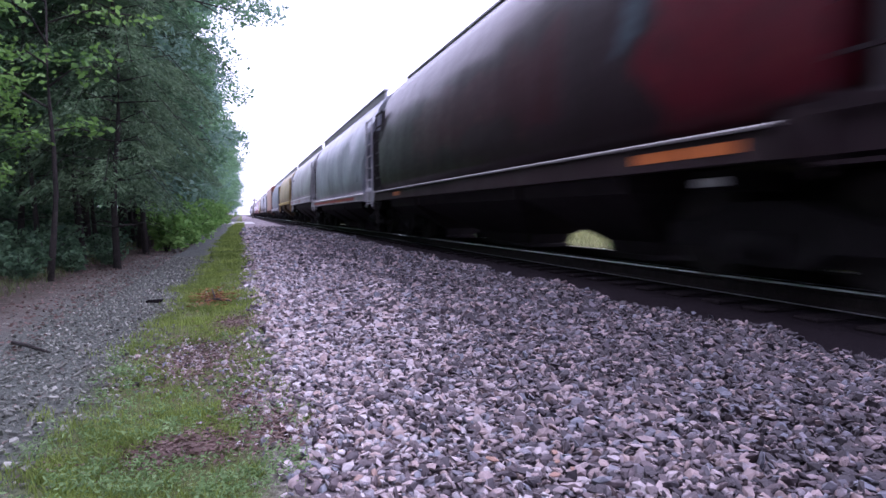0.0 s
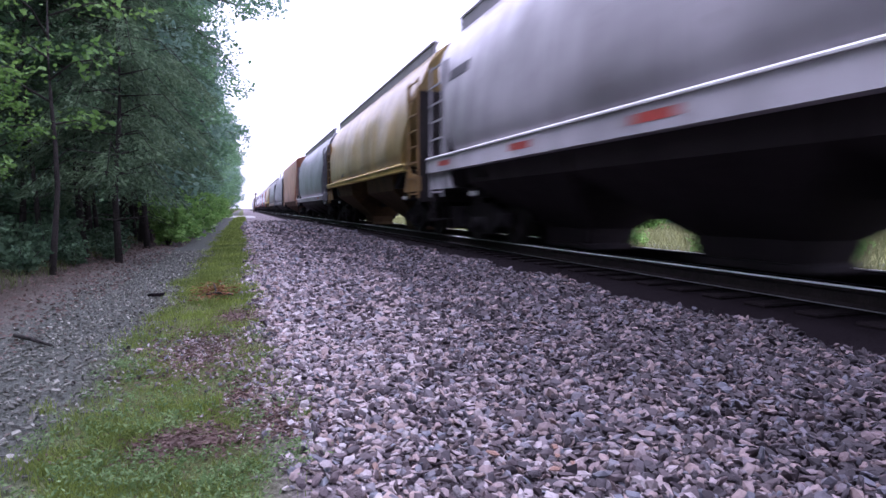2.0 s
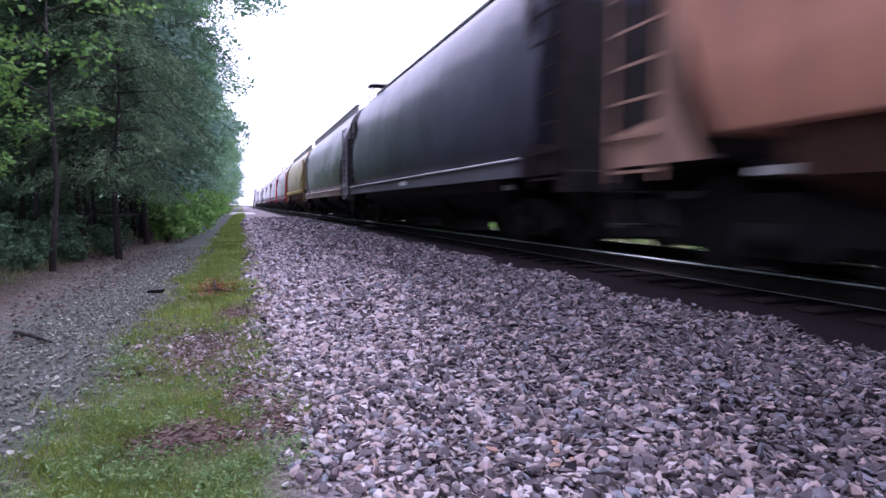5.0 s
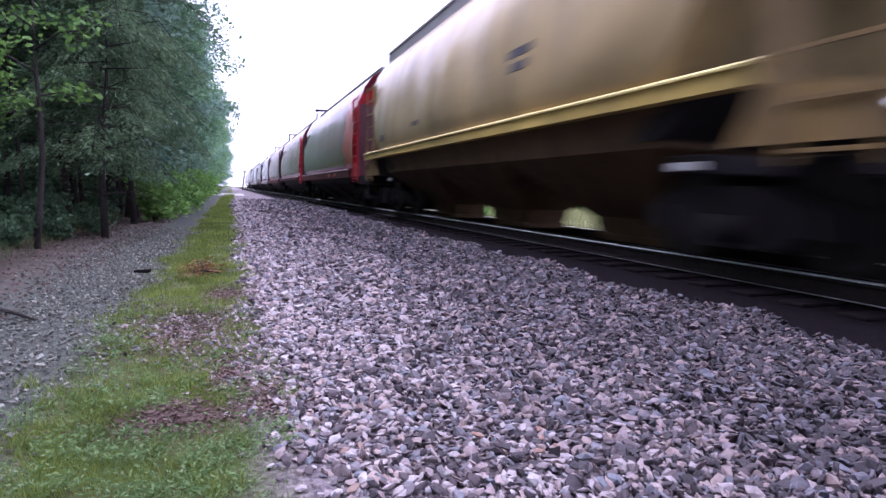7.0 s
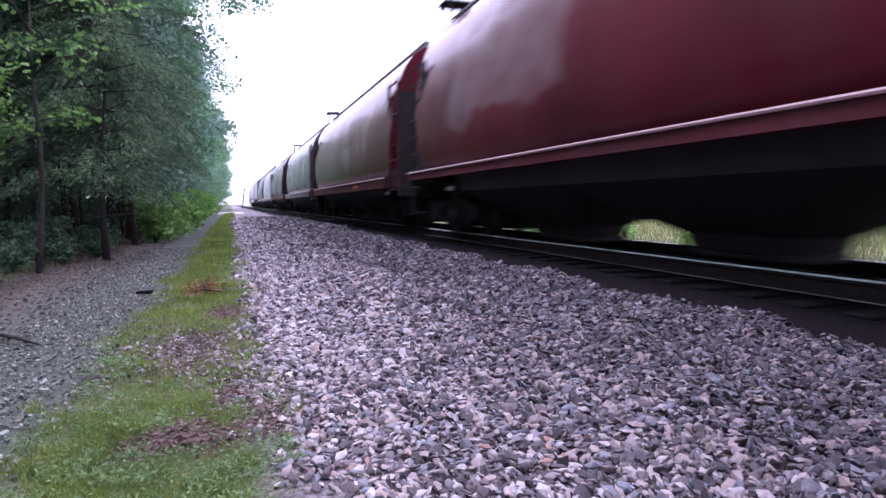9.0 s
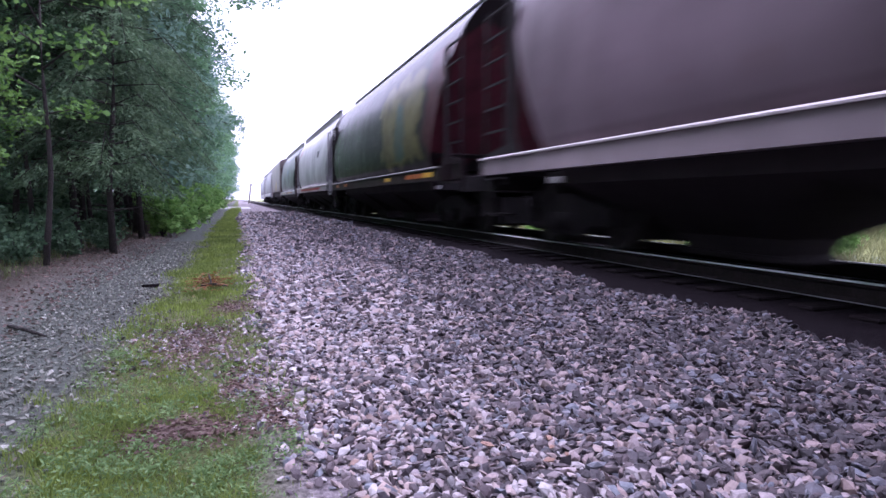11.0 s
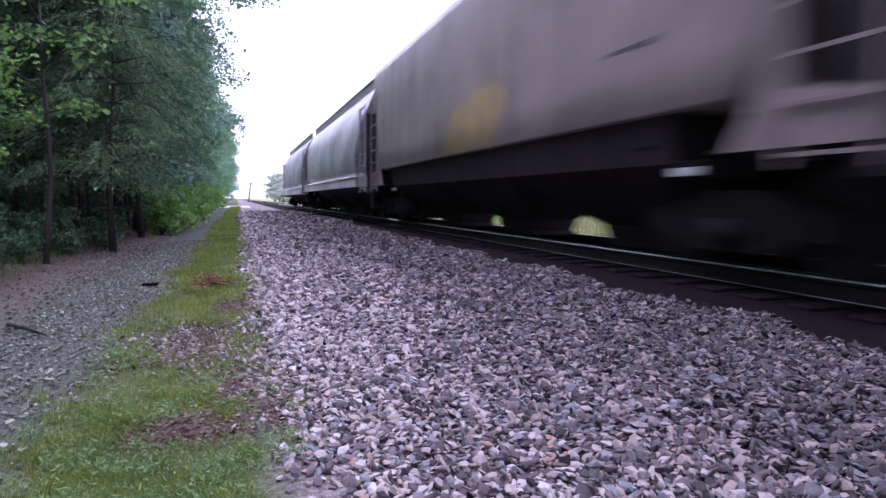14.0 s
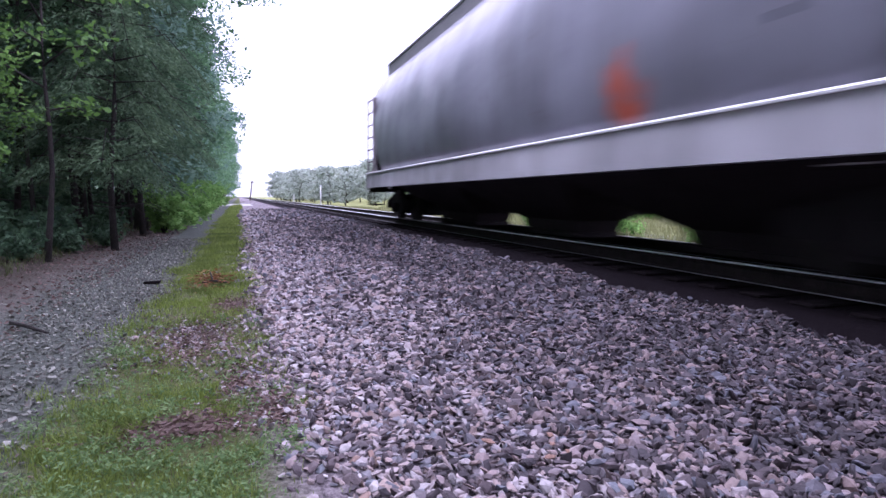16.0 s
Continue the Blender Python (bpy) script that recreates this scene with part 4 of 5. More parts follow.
# (far end at 0 s, kind, ripple, label, body, sill, ends, patches, tapes, bars, platform, sill?, bays)
SIGNS = ((-5.0, 1.86, 1.1, 0.2), (0.85, 2.25, 0.55, 0.06), (0.85, 2.1, 0.45, 0.06), (-0.7, 2.3, 0.45, 0.05), (-0.7, 2.16, 0.4, 0.05))
TRAIN = [
    (17.80, "round", 0.0, "black-brown rounded hopper car with red sprayed paint", DARK, (0.026, 0.016, 0.018), DARK, [(-3.5, 3.5, 1.9, 3.1, (0.03, 0.008, 0.012)), (-8.5, -5.0, 1.3, 3.9, (0.07, 0.006, 0.012)), (-5.0, -4.5, 2.4, 2.8, (0.03, 0.05, 0.06))], [(-5.2, "orange"), (-5.9, "orange"), (5.0, "orange")], (), False, (1.06, 1.325), 3, 0),
    (33.79, "round", 0.018, "grey-blue hopper car with a rusty red side sill", BLUE, (0.42, 0.40, 0.42), LGREY, [], [(6.9 - 0.71 * q, "orange" if q % 5 == 2 else "red") for q in range(17)], SIGNS, False, (1.10, 1.33), 3, 0),
    (49.82, "round", 0.012, "weathered light grey hopper car with pale sill", (0.42, 0.41, 0.435), LGREY, LGREY, [], [(6.6, "red"), (3.2, "red"), (0.2, "red")], ((-1, 2.9, 1.2, 0.12), (-1, 2.65, 0.8, 0.1), (6.0, 3.2, 1.0, 0.2)), False, (1.40, 1.71), 3, 0),
    (66.14, "round", 0.012, "faded tan yellow hopper car with yellow ends", (0.42, 0.305, 0.125), (0.55, 0.40, 0.10), (0.30, 0.18, 0.055), [], [], ((0, 2.4, 0.6, 0.1), (3, 2.0, 0.5, 0.2)), False, (1.58, 1.75), 2, 0),
    (82.40, "round", 0.018, "dark blue-grey hopper car with a white sill line", (0.20, 0.21, 0.255), (0.38, 0.38, 0.42), (0.2, 0.2, 0.23), [], [(-5, "red")], ((2, 2.6, 0.8, 0.12), (-1, 2.9, 1.0, 0.12)), False, (1.10, 1.32), 3, 0),
    (98.74, "flat", 0.02, "faded orange-brown straight-sided hopper car", BROWN, BROWN, (0.40, 0.24, 0.17), [], [], (), False, (0, 1.25), 3, 0),
    (115.20, "round", 0.0, "dark navy rounded hopper car", (0.05, 0.052, 0.075), (0.1, 0.1, 0.12), DARK, [], [(0, "white")], (), True, (1.06, 1.325), 3, 0),
    (131.77, "round", 0.018, "grey hopper car with faded green and brown sprayed paint", (0.22, 0.22, 0.245), (0.30, 0.22, 0.2), GREY, [(-7.2, 3.0, 1.3, 2.5, (0.022, 0.022, 0.03)), (-7.2, -2.5, 1.3, 2.2, (0.06, 0.028, 0.024)), (2.4, 4.9, 1.3, 1.95, (0.022, 0.045, 0.042))], [(-4, "orange")], (), False, (1.06, 1.32), 2, 0),
    # end colour lowered on this car for the shade at its end
    (148.47, "round", 0.012, "faded tan hopper car with a yellow sill", (0.42, 0.315, 0.15), (0.55, 0.40, 0.10), (0.26, 0.165, 0.05), [], [], ((2.5, 2.1, 0.5, 0.1), (5.5, 2.0, 0.4, 0.16), (-2.5, 2.6, 0.7, 0.12), (-2.5, 2.4, 0.5, 0.12)), False, (1.52, 1.70), 3, 0),
    (165.24, "round", 0.0, "red rounded hopper car with dark grime and one bright red end", (0.10, 0.007, 0.015), (0.09, 0.014, 0.02), (0.40, 0.012, 0.02), [(-0.5, 3.5, 1.3, 3.5, (0.055, 0.03, 0.036)), (3.6, 8.5, 1.0, 4.4, (0.045, 0.008, 0.013)), (-7.5, -5.4, 1.2, 4.0, (0.40, 0.012, 0.02))], [(-2, "red"), (-3.5, "red")], (), True, (1.06, 1.325), 3, 0),
    (181.87, "round", 0.0, "dark maroon rounded hopper car with one bright red end", (0.10, 0.009, 0.018), (0.10, 0.02, 0.028), (0.5, 0.015, 0.025), [(-7.5, -6.0, 1.2, 4.0, (0.40, 0.012, 0.02)), (1, 5, 2, 3.6, (0.17, 0.10, 0.11))], [(-4, "orange")], (), True, (1.16, 1.325), 3, 0),
    (198.30, "round", 0.0, "deep red rounded hopper car with patchy fading", (0.12, 0.010, 0.02), (0.10, 0.014, 0.02), (0.06, 0.02, 0.03), [(-1.5, 0.2, 1.7, 2.6, (0.16, 0.10, 0.11))], [(-2.6, "orange")], (), True, (1.06, 1.325), 3, 0),
    (214.70, "round", 0.0, "dark grey-maroon rounded hopper car", (0.17, 0.13, 0.15), (0.24, 0.2, 0.21), (0.06, 0.035, 0.04), [], [], (), True, (1.06, 1.325), 3, 0),
    (231.16, "round", 0.0, "dark rounded hopper car with yellow and red sprayed lettering", (0.010, 0.007, 0.009), (0.03, 0.022, 0.02), DARK, [(-5.2, -1.4, 1.5, 3.6, (0.13, 0.115, 0.045)), (-3.9, -3.0, 1.6, 2.8, (0.04, 0.08, 0.07)), (-8.5, -5.4, 1.4, 3.8, (0.06, 0.012, 0.02))], [(-2.2, "yellow"), (-4.4, "orange"), (-5.1, "orange"), (-5.8, "yellow"), (6.2, "orange"), (4.4, "orange")], (), False, (1.06, 1.325), 3, 0),
    (247.28, "round", 0.018, "pale grey hopper car with ribbed sides and a red sill", LGREY, (0.44, 0.41, 0.42), (0.34, 0.33, 0.35), [(5.2, 6.6, 3.2, 3.8, (0.42, 0.12, 0.14))], [(4.5 - 0.71 * q, "red") for q in range(13)], ((1, 2.6, 0.7, 0.12), (-3.5, 2.9, 1.0, 0.3)), False, (1.10, 1.36), 3, 0),
    (263.33, "round", 0.011, "dark grey-green hopper car with colourful sprayed sill", (0.19, 0.205, 0.22), (0.34, 0.36, 0.36), (0.09, 0.06, 0.065), [(1.0, 3.6, 1.5, 2.6, (0.03, 0.04, 0.04)), (-2.4, -0.4, 1.7, 2.8, (0.03, 0.04, 0.045)), (-1.6, -0.1, 2.5, 3.1, (0.10, 0.18, 0.30)), (3.9, 5.2, 1.5, 2.2, (0.05, 0.06, 0.06)), (-7.2, -3.0, 1.5, 2.8, (0.03, 0.038, 0.04))], [(6.4, "orange"), (4.6, "white"), (3.4, "yellow"), (2.2, "white"), (0.6, "orange"), (-1.0, "yellow"), (-2.6, "yellow"), (-4.0, "red")], (), False, (1.08, 1.31), 3, 0),
    (279.64, "flat", 0.0, "brown-grey straight-sided hopper car with a faded yellow patch", MAUVE, MAUVE, (0.27, 0.22, 0.22), [(-2.0, 0.6, 1.5, 2.5, (0.42, 0.31, 0.12))], [], ((-5, 2.2, 0.8, 0.05),), False, (0, 1.48), 3, 0),
    (297.87, "round", 0.015, "pale grey hopper car with a broad white sill", (0.37, 0.365, 0.395), (0.62, 0.62, 0.64), (0.44, 0.43, 0.45), [(6.7, 7.2, 3.0, 3.45, (0.55, 0.33, 0.07))], [], ((-4.6, 2.1, 0.6, 0.1), (-4.6, 1.9, 0.4, 0.1), (4.8, 2.3, 0.5, 0.08), (2.0, 2.0, 0.4, 0.08)), False, (1.08, 1.43), 3, 0.96),
    (316.47, "round", 0.006, "blue-grey hopper car with a white sill and orange sprayed letters", (0.30, 0.305, 0.36), (0.62, 0.62, 0.65), (0.42, 0.36, 0.40), [(-4.05, -3.65, 1.35, 2.3, (0.62, 0.12, 0.05)), (-7.3, -6.8, 2.2, 2.8, (0.40, 0.16, 0.13))], [], ((-6.1, 2.45, 0.9, 0.08), (-6.1, 2.3, 0.9, 0.08), (-6.1, 2.0, 0.7, 0.08)), False, (0.95, 1.39), 3, 1.15),
]
CARS = []


def build_train():
    for i, (far, kind, ripple, label, body, sl, en, patches, tapes, bars, platform, sill, bays, longer) in enumerate(TRAIN):
        dark = max(body) < 0.1
        smooth = ripple == 0 and kind == "round"
        bm_ = paint(f"body_paint_{i}", body, 0.06 if dark else 0.3 if body[0] > 4 * body[1] else 0.4, 0.5 if smooth else 0.36, patches, coat=0.55 if dark else 0.9 if smooth else 0.45, sheen=0.16 if smooth else 0.2, gloss=0.08 if smooth else 0.35)
        sm = paint(f"sill_paint_{i}", sl, 0.4, 0.5, gloss=0.12 if max(sl) < 0.12 else 0.4, rust=(0.06, 0.035, 0.028) if max(sl) < 0.12 else (0.10, 0.05, 0.035))
        # sill colour lightened: the skylight on the flange is put in the paint
        lm = plain(f"lip_shine_{i}", tuple(q * 1.3 + 0.08 for q in sl), tuple(min(0.85, q * 1.5 + 0.16) for q in sl), 0.45, 0, 4)
        em = paint(f"end_paint_{i}", en if "one bright red end" in label else tuple(0.85 * q for q in en), 0.08 if max(en) < 0.1 else 0.5, 0.5, gloss=0.12 if max(en) < 0.1 else 0.4)
        car = rail_car(kind, ripple, label, bm_, sm, lm, em, tapes, bars, platform, sill, bays, longer, (i in (4, 7, 12, 14), i in (5, 8, 13, 15)), {0: 1.0, 1: 0.25, 4: 0.35, 7: 0.35, 8: 0.2, 15: 0.15, 2: 0.3, 3: 0.4, 18: -0.7, 9: -0.15, 10: -0.45, 14: 0.2, 17: -1.9}.get(i, 0.0), i == 0)
        y = far - HALF + 0.05 - longer
        car.location = (TRACK, y, RAIL)
        CARS.append((car, y))


build_train()

# ---- stones, grass and litter ----
def rock_templates(rng, count, fine=False):
    """Angular broken stones: skewed blocks, or struck nodules with more faces."""
    if fine:
        bm = bmesh.new()
        bmesh.ops.create_icosphere(bm, subdivisions=1, radius=1)
        v0 = np.array([v.co[:] for v in bm.verts])
        f0 = np.array([[v.index for v in f.verts] for f in bm.faces])
        bm.free()
    else:
        v0 = np.array([(x, y, z) for x in (-1, 1) for y in (-1, 1) for z in (-1, 1)], dtype=float)
        f0 = np.array([(0, 1, 3), (0, 3, 2), (4, 6, 7), (4, 7, 5), (0, 4, 5), (0, 5, 1), (2, 3, 7), (2, 7, 6), (0, 2, 6), (0, 6, 4), (1, 5, 7), (1, 7, 3)])
    out = []
    for _ in range(count):
        if fine:
            v = v0 * rng.uniform(0.85, 1.25, (12, 1))
            for _ in range(6):
                d = rng.normal(size=3)
                d /= np.linalg.norm(d)
                v -= np.outer(np.maximum(v @ d - rng.uniform(0.4, 0.75), 0), d)
        else:
            v = v0 * rng.uniform(0.58, 0.95, (8, 3)) + rng.normal(size=(8, 3)) * 0.09
        out.append(v * np.array([1.2, rng.uniform(0.65, 1.0), rng.uniform(0.28, 0.5)]))
    return out, f0


def turn_matrices(rng, n):
    q = rng.normal(size=(n, 4)) * np.array([1.0, 0.3, 0.3, 1.0])
    q /= np.linalg.norm(q, axis=1)[:, None]
    w, x, y, z = q.T
    return np.stack([1 - 2 * (y * y + z * z), 2 * (x * y - w * z), 2 * (x * z + w * y), 2 * (x * y + w * z), 1 - 2 * (x * x + z * z), 2 * (y * z - w * x),
                     2 * (x * z - w * y), 2 * (y * z + w * x), 1 - 2 * (x * x + y * y)], 1).reshape(-1, 3, 3)


def stones_mesh(name, xy, size, rng, mat, lift=0.3, fine=False):
    ts, f0 = rock_templates(rng, 40, fine)
    n = len(xy)
    t = np.array(ts)[rng.integers(0, 40, n)]
    v = np.einsum("nij,nkj->nki", turn_matrices(rng, n), t) * size[:, None, None]
    z = np.array([ground_height(x) for x, _ in xy]) + size * lift + rng.uniform(-0.3, 0.35, n) * size
    v += np.column_stack([xy, z])[:, None, :]
    f = (f0[None] + (np.arange(n) * len(ts[0]))[:, None, None]).reshape(-1, 3)
    return fast_mesh(name, v.reshape(-1, 3), f, mat)


def scatter(rng, x0, x1, y0, y1, step):
    nx, ny = int((x1 - x0) / step), int((y1 - y0) / step)
    gx, gy = np.meshgrid(np.arange(nx), np.arange(ny))
    p = np.column_stack([gx.ravel(), gy.ravel()]).astype(float)
    p = (p + rng.uniform(0, 1, p.shape)) * step + np.array([x0, y0])
    return p


def build_stones():
    rng = np.random.default_rng(3)
    for y0, y1, step, s in ((-6.0, 0.9, 0.042, 0.034), (0.9, 4.4, 0.0226, 0.0213), (4.4, 9.5, 0.0285, 0.0245), (9.5, 20, 0.042, 0.034), (20, 40, 0.085, 0.065)):
        p = scatter(rng, -0.05, 3.65, y0, y1, step)
        edge = 0.13 + 0.1 * np.sin(p[:, 1] * 1.7) * np.sin(p[:, 1] * 0.6) + rng.normal(size=len(p)) * 0.085
        edge = edge + 0.13 * np.clip((3.2 - p[:, 1]) / 1.4, 0, 1)
        far = 3.38 + 0.10 * np.sin(p[:, 1] * 2.3) + 0.07 * np.sin(p[:, 1] * 5.9 + 1) + rng.normal(size=len(p)) * 0.05
        p = p[(p[:, 0] > edge) & (p[:, 0] < far)]
        size = s * np.exp(np.clip(rng.normal(size=len(p)) * 0.33 - 0.05, -0.7, 0.5))
        size *= 0.82 + 0.18 * np.clip((p[:, 0] - 0.2) / 0.9, 0, 1)
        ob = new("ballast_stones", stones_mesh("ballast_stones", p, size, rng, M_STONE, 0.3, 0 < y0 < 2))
        tagged(ob, "pinkish grey crushed stone ballast beside the track", "ballast", kind="stuff")
    # strays in the grass
    p = np.column_stack([rng.normal(0.08, 0.10, 700), rng.uniform(2.4, 9, 700)])
    ob = new("ballast_stones", stones_mesh("ballast_stones", p, 0.011 * np.exp(rng.normal(size=700) * 0.28), rng, M_STONE, 0.2, True))
    tagged(ob, "stray ballast stones along the edge of the grass", "ballast", kind="stuff")
    # pebbles lying in the gaps of the turf
    p = np.vstack([np.column_stack([rng.normal(x, a * 0.55, k), rng.normal(y, b * 0.5, k)]) for x, y, a, b, k in ((-0.30, 4.0, 0.30, 0.62, 700), (0.0, 2.95, 0.13, 0.4, 160), (-0.2, 2.5, 0.3, 0.12, 30), (-0.15, 7.6, 0.18, 0.3, 120))])
    ob = new("ballast_stones", stones_mesh("ballast_stones", p, 0.012 * np.exp(np.clip(rng.normal(size=len(p)) * 0.32, -1, 0.5)), rng, M_STONE, 0.25, True))
    tagged(ob, "greyish pebbles strewn in the gaps of the grass", "ballast", kind="stuff")
    # path gravel: sparse small chips
    p = scatter(rng, -2.0, -0.5, 1.8, 14, 0.026)
    d = np.abs(p[:, 0] + 1.12 + 0.1 * np.sin(p[:, 1]))
    p = p[rng.uniform(size=len(p)) < np.clip(0.75 - d * 1.1, 0.05, 0.5)]
    size = 0.009 * np.exp(np.clip(rng.normal(size=len(p)) * 0.35, -1, 0.65))
    ob = new("path_gravel", stones_mesh("path_gravel", p, size, rng, M_PATH_STONE, 0.2))
    tagged(ob, "small grey gravel of the service path", "gravel", kind="stuff")
    # loose stones, single pieces on the shoulder nearest to the path
    ts, f0 = rock_templates(rng, 8, True)
    meshes = [fast_mesh("stone", v, f0, M_STONE_ONE) for v in ts]
    for i in range(300):
        x, y = rng.uniform(0.15, 2.4), rng.uniform(1.4, 3.4)
        s = 0.019 * math.exp(rng.normal() * 0.25)
        ob = new("stone", meshes[i % 8])
        ob.parent = ground
        ob.scale = (s, s, s)
        ob.location = (x, y, ground_height(x) + 0.55 * s + 0.012)
        ob.rotation_euler = (rng.normal() * 0.4, rng.normal() * 0.4, rng.uniform(0, 6.28))
    for x, y, s in ((0.80, 1.90, 0.025), (1.03, 1.87, 0.026), (1.0, 1.80, 0.02), (0.94, 1.71, 0.025), (1.02, 1.73, 0.018)):
        me = fast_mesh("stone", ts[2], f0, M_RED_STONE)
        ob = new("stone", me)
        ob.parent = ground
        ob["label"] = "reddish brown broken stone"
        ob.scale = (s, s, s)
        ob.location = (x, y, ground_height(x) + 0.026)
        ob.rotation_euler = (0.2 * x, 0.1 * y, 7 * x)


build_stones()


def blades_mesh(name, p, height, width, rng, mat, lean=0.5):
    """Tapering grass blades, bent over, three corners and a bent middle each."""
    n = len(p)
    z = np.array([ground_height(x) for x, _ in p]) - 0.01
    base = np.column_stack([p, z])
    a = rng.uniform(0, math.tau, n)
    side = np.column_stack([np.cos(a), np.sin(a), np.zeros(n)]) * (width * rng.uniform(0.6, 1.3, n))[:, None]
    b = rng.uniform(0, math.tau, n)
    h = height * rng.uniform(0.5, 1.3, n)
    out = np.column_stack([np.cos(b), np.sin(b), np.zeros(n)]) * (h * lean * rng.uniform(0.3, 1.4, n))[:, None]
    up = np.column_stack([np.zeros(n), np.zeros(n), h])
    v = np.stack([base - side, base + side, base + side * 0.7 + up * 0.6 + out * 0.35, base - side * 0.7 + up * 0.6 + out * 0.35, base + up + out], 1)
    k = np.arange(n)[:, None] * 5
    quads = k + np.array([[0, 1, 2, 3]])
    tris = k + np.array([[3, 2, 4]])
    me = bpy.data.meshes.new(name)
    me.vertices.add(n * 5)
    me.vertices.foreach_set("co", v.astype(np.float32).ravel())
    loops = np.concatenate([quads.ravel(), tris.ravel()]).astype(np.int32)
    me.loops.add(len(loops))
    me.loops.foreach_set("vertex_index", loops)
    me.polygons.add(2 * n)
    me.polygons.foreach_set("loop_start", np.concatenate([np.arange(n) * 4, 4 * n + np.arange(n) * 3]).astype(np.int32))
    me.materials.append(mat)
    me.update(calc_edges=True)
    return me


BARE = [(-0.27, 4.0, 0.32, 0.75), (-0.22, 2.44, 0.33, 0.17), (-0.02, 2.95, 0.13, 0.34), (-0.05, 5.2, 0.17, 0.4), (0.12, 2.55, 0.10, 0.24)]      # leaf-strewn gaps in the turf: x, y, half widths


def bareness(p):
    m = np.zeros(len(p))
    for x, y, a, b in BARE:
        m = np.maximum(m, np.exp(-(((p[:, 0] - x) / a) ** 2 + ((p[:, 1] - y) / b) ** 2) * 1.2))
    return m


def build_grass():
    rng = np.random.default_rng(4)
    for y0, y1, step, h, w in ((-6.0, 1.4, 0.02, 0.045, 0.003), (1.4, 4.5, 0.0085, 0.036, 0.0018), (4.5, 10, 0.014, 0.045, 0.003), (10, 30, 0.03, 0.06, 0.006), (30, 70, 0.08, 0.08, 0.015)):
        p = scatter(rng, -1.15, 0.3, y0, y1, step)
        wob = 0.10 * np.sin(p[:, 1] * 2.1 + 1) + 0.06 * np.sin(p[:, 1] * 5.3) + rng.normal(size=len(p)) * 0.07
        left, right = -0.74 + wob, 0.15 + wob * 0.8 + 0.13 * np.clip((3.2 - p[:, 1]) / 1.4, 0, 1)
        left = left - 0.2 * np.clip((2.7 - p[:, 1]) / 0.8, 0, 1) * (p[:, 1] > 0)
        left = np.where(p[:, 1] > 4.5, left + 0.06, left)
        clump = np.array([noise.noise((x * 3.2, y * 3.2, 4)) for x, y in p])
        keep = (p[:, 0] > left) & (p[:, 0] < right) & (rng.uniform(size=len(p)) < np.clip((0.27 if y0 < 4 else 0.72) + clump * 1.8, 0.05, 1) * (1 - 0.95 * bareness(p)))
        ob = new("grass", blades_mesh("grass", p[keep], h, w, rng, M_GRASS))
        tagged(ob, "short green grass strip between path and ballast", "grass", kind="stuff")
    # longer tufts round the nearer gap
    q = np.vstack([np.column_stack([rng.uniform(-0.85, 0.05, 26), rng.uniform(1.75, 3.4, 26)]), np.column_stack([rng.normal(-0.52, 0.08, 26), rng.normal(2.5, 0.16, 26)])])
    q = q[bareness(q) < 0.7]
    p = (q[:, None, :] + rng.normal(size=(len(q), 55, 2)) * rng.uniform(0.012, 0.035, (len(q), 1, 1))).reshape(-1, 2)
    ob = new("grass", blades_mesh("grass", p, 0.06, 0.0021, rng, M_GRASS, 0.75))
    tagged(ob, "longer tufts of fresh grass among the short turf", "grass", kind="stuff")
    # weeds with broader leaves among the near grass
    q = np.vstack([np.column_stack([rng.uniform(-0.75, 0.1, 90), rng.uniform(1.6, 4.6, 90)]), np.column_stack([rng.uniform(-0.6, 0.2, 110), rng.uniform(1.6, 2.9, 110)])])
    q = q[bareness(q) < 0.6]
    n = 46
    r = rng.normal(size=(len(q), n, 2)) * rng.uniform(0.02, 0.06, (len(q), 1, 1))
    p = (q[:, None, :] + r).reshape(-1, 2)
    z = rng.uniform(0.01, 0.05, len(p)) + np.repeat(rng.uniform(0, 0.02, len(q)), n)
    v, f = blade_cloud(np.column_stack([p, z]), 0.022, rng, 0.4, 0.28)
    tagged(new("weeds", fast_mesh("weeds", v, f, M_WEED)), "small pale green weeds growing in the grass strip", "weeds", kind="stuff")
    # rank grass at the foot of the wood
    p = scatter(rng, -4.6, -2.35, 4.5, 26, 0.045)
    clump = np.array([noise.noise((x * 1.3, y * 1.3, 9)) for x, y in p])
    keep = rng.uniform(size=len(p)) < np.clip(0.2 + clump * 1.3, 0.03, 0.8) * np.clip((p[:, 1] - 6.4) / 1.6 + 0.2, 0.12, 1)
    ob = new("grass", blades_mesh("grass", p[keep], 0.13, 0.004, rng, M_RANK, 0.8))
    tagged(ob, "taller ragged grass at the foot of the trees", "grass", kind="stuff")
    # meadow beyond the track
    p = scatter(rng, 10.0, 30, 3, 70, 0.14)
    p = p[(p[:, 0] < 13.1) | (p[:, 0] > 15.1)]
    ob = new("grass", blades_mesh("grass", p, 0.4, 0.02, rng, M_MEADOW, 0.6))
    tagged(ob, "tall yellow-green meadow grass beyond the track", "grass", kind="stuff")


build_grass()


def leaf_litter(name, p, size, rng, mat, label, pile=0.02, aspect=0.3):
    z = np.array([ground_height(x) for x, _ in p]) + rng.uniform(0.004, 0.012 + pile, len(p))
    v, f = blade_cloud(np.column_stack([p, z]), size, rng, 0.85, aspect)
    return tagged(new(name, fast_mesh(name, v, f, mat)), label, "leaf litter", kind="stuff")


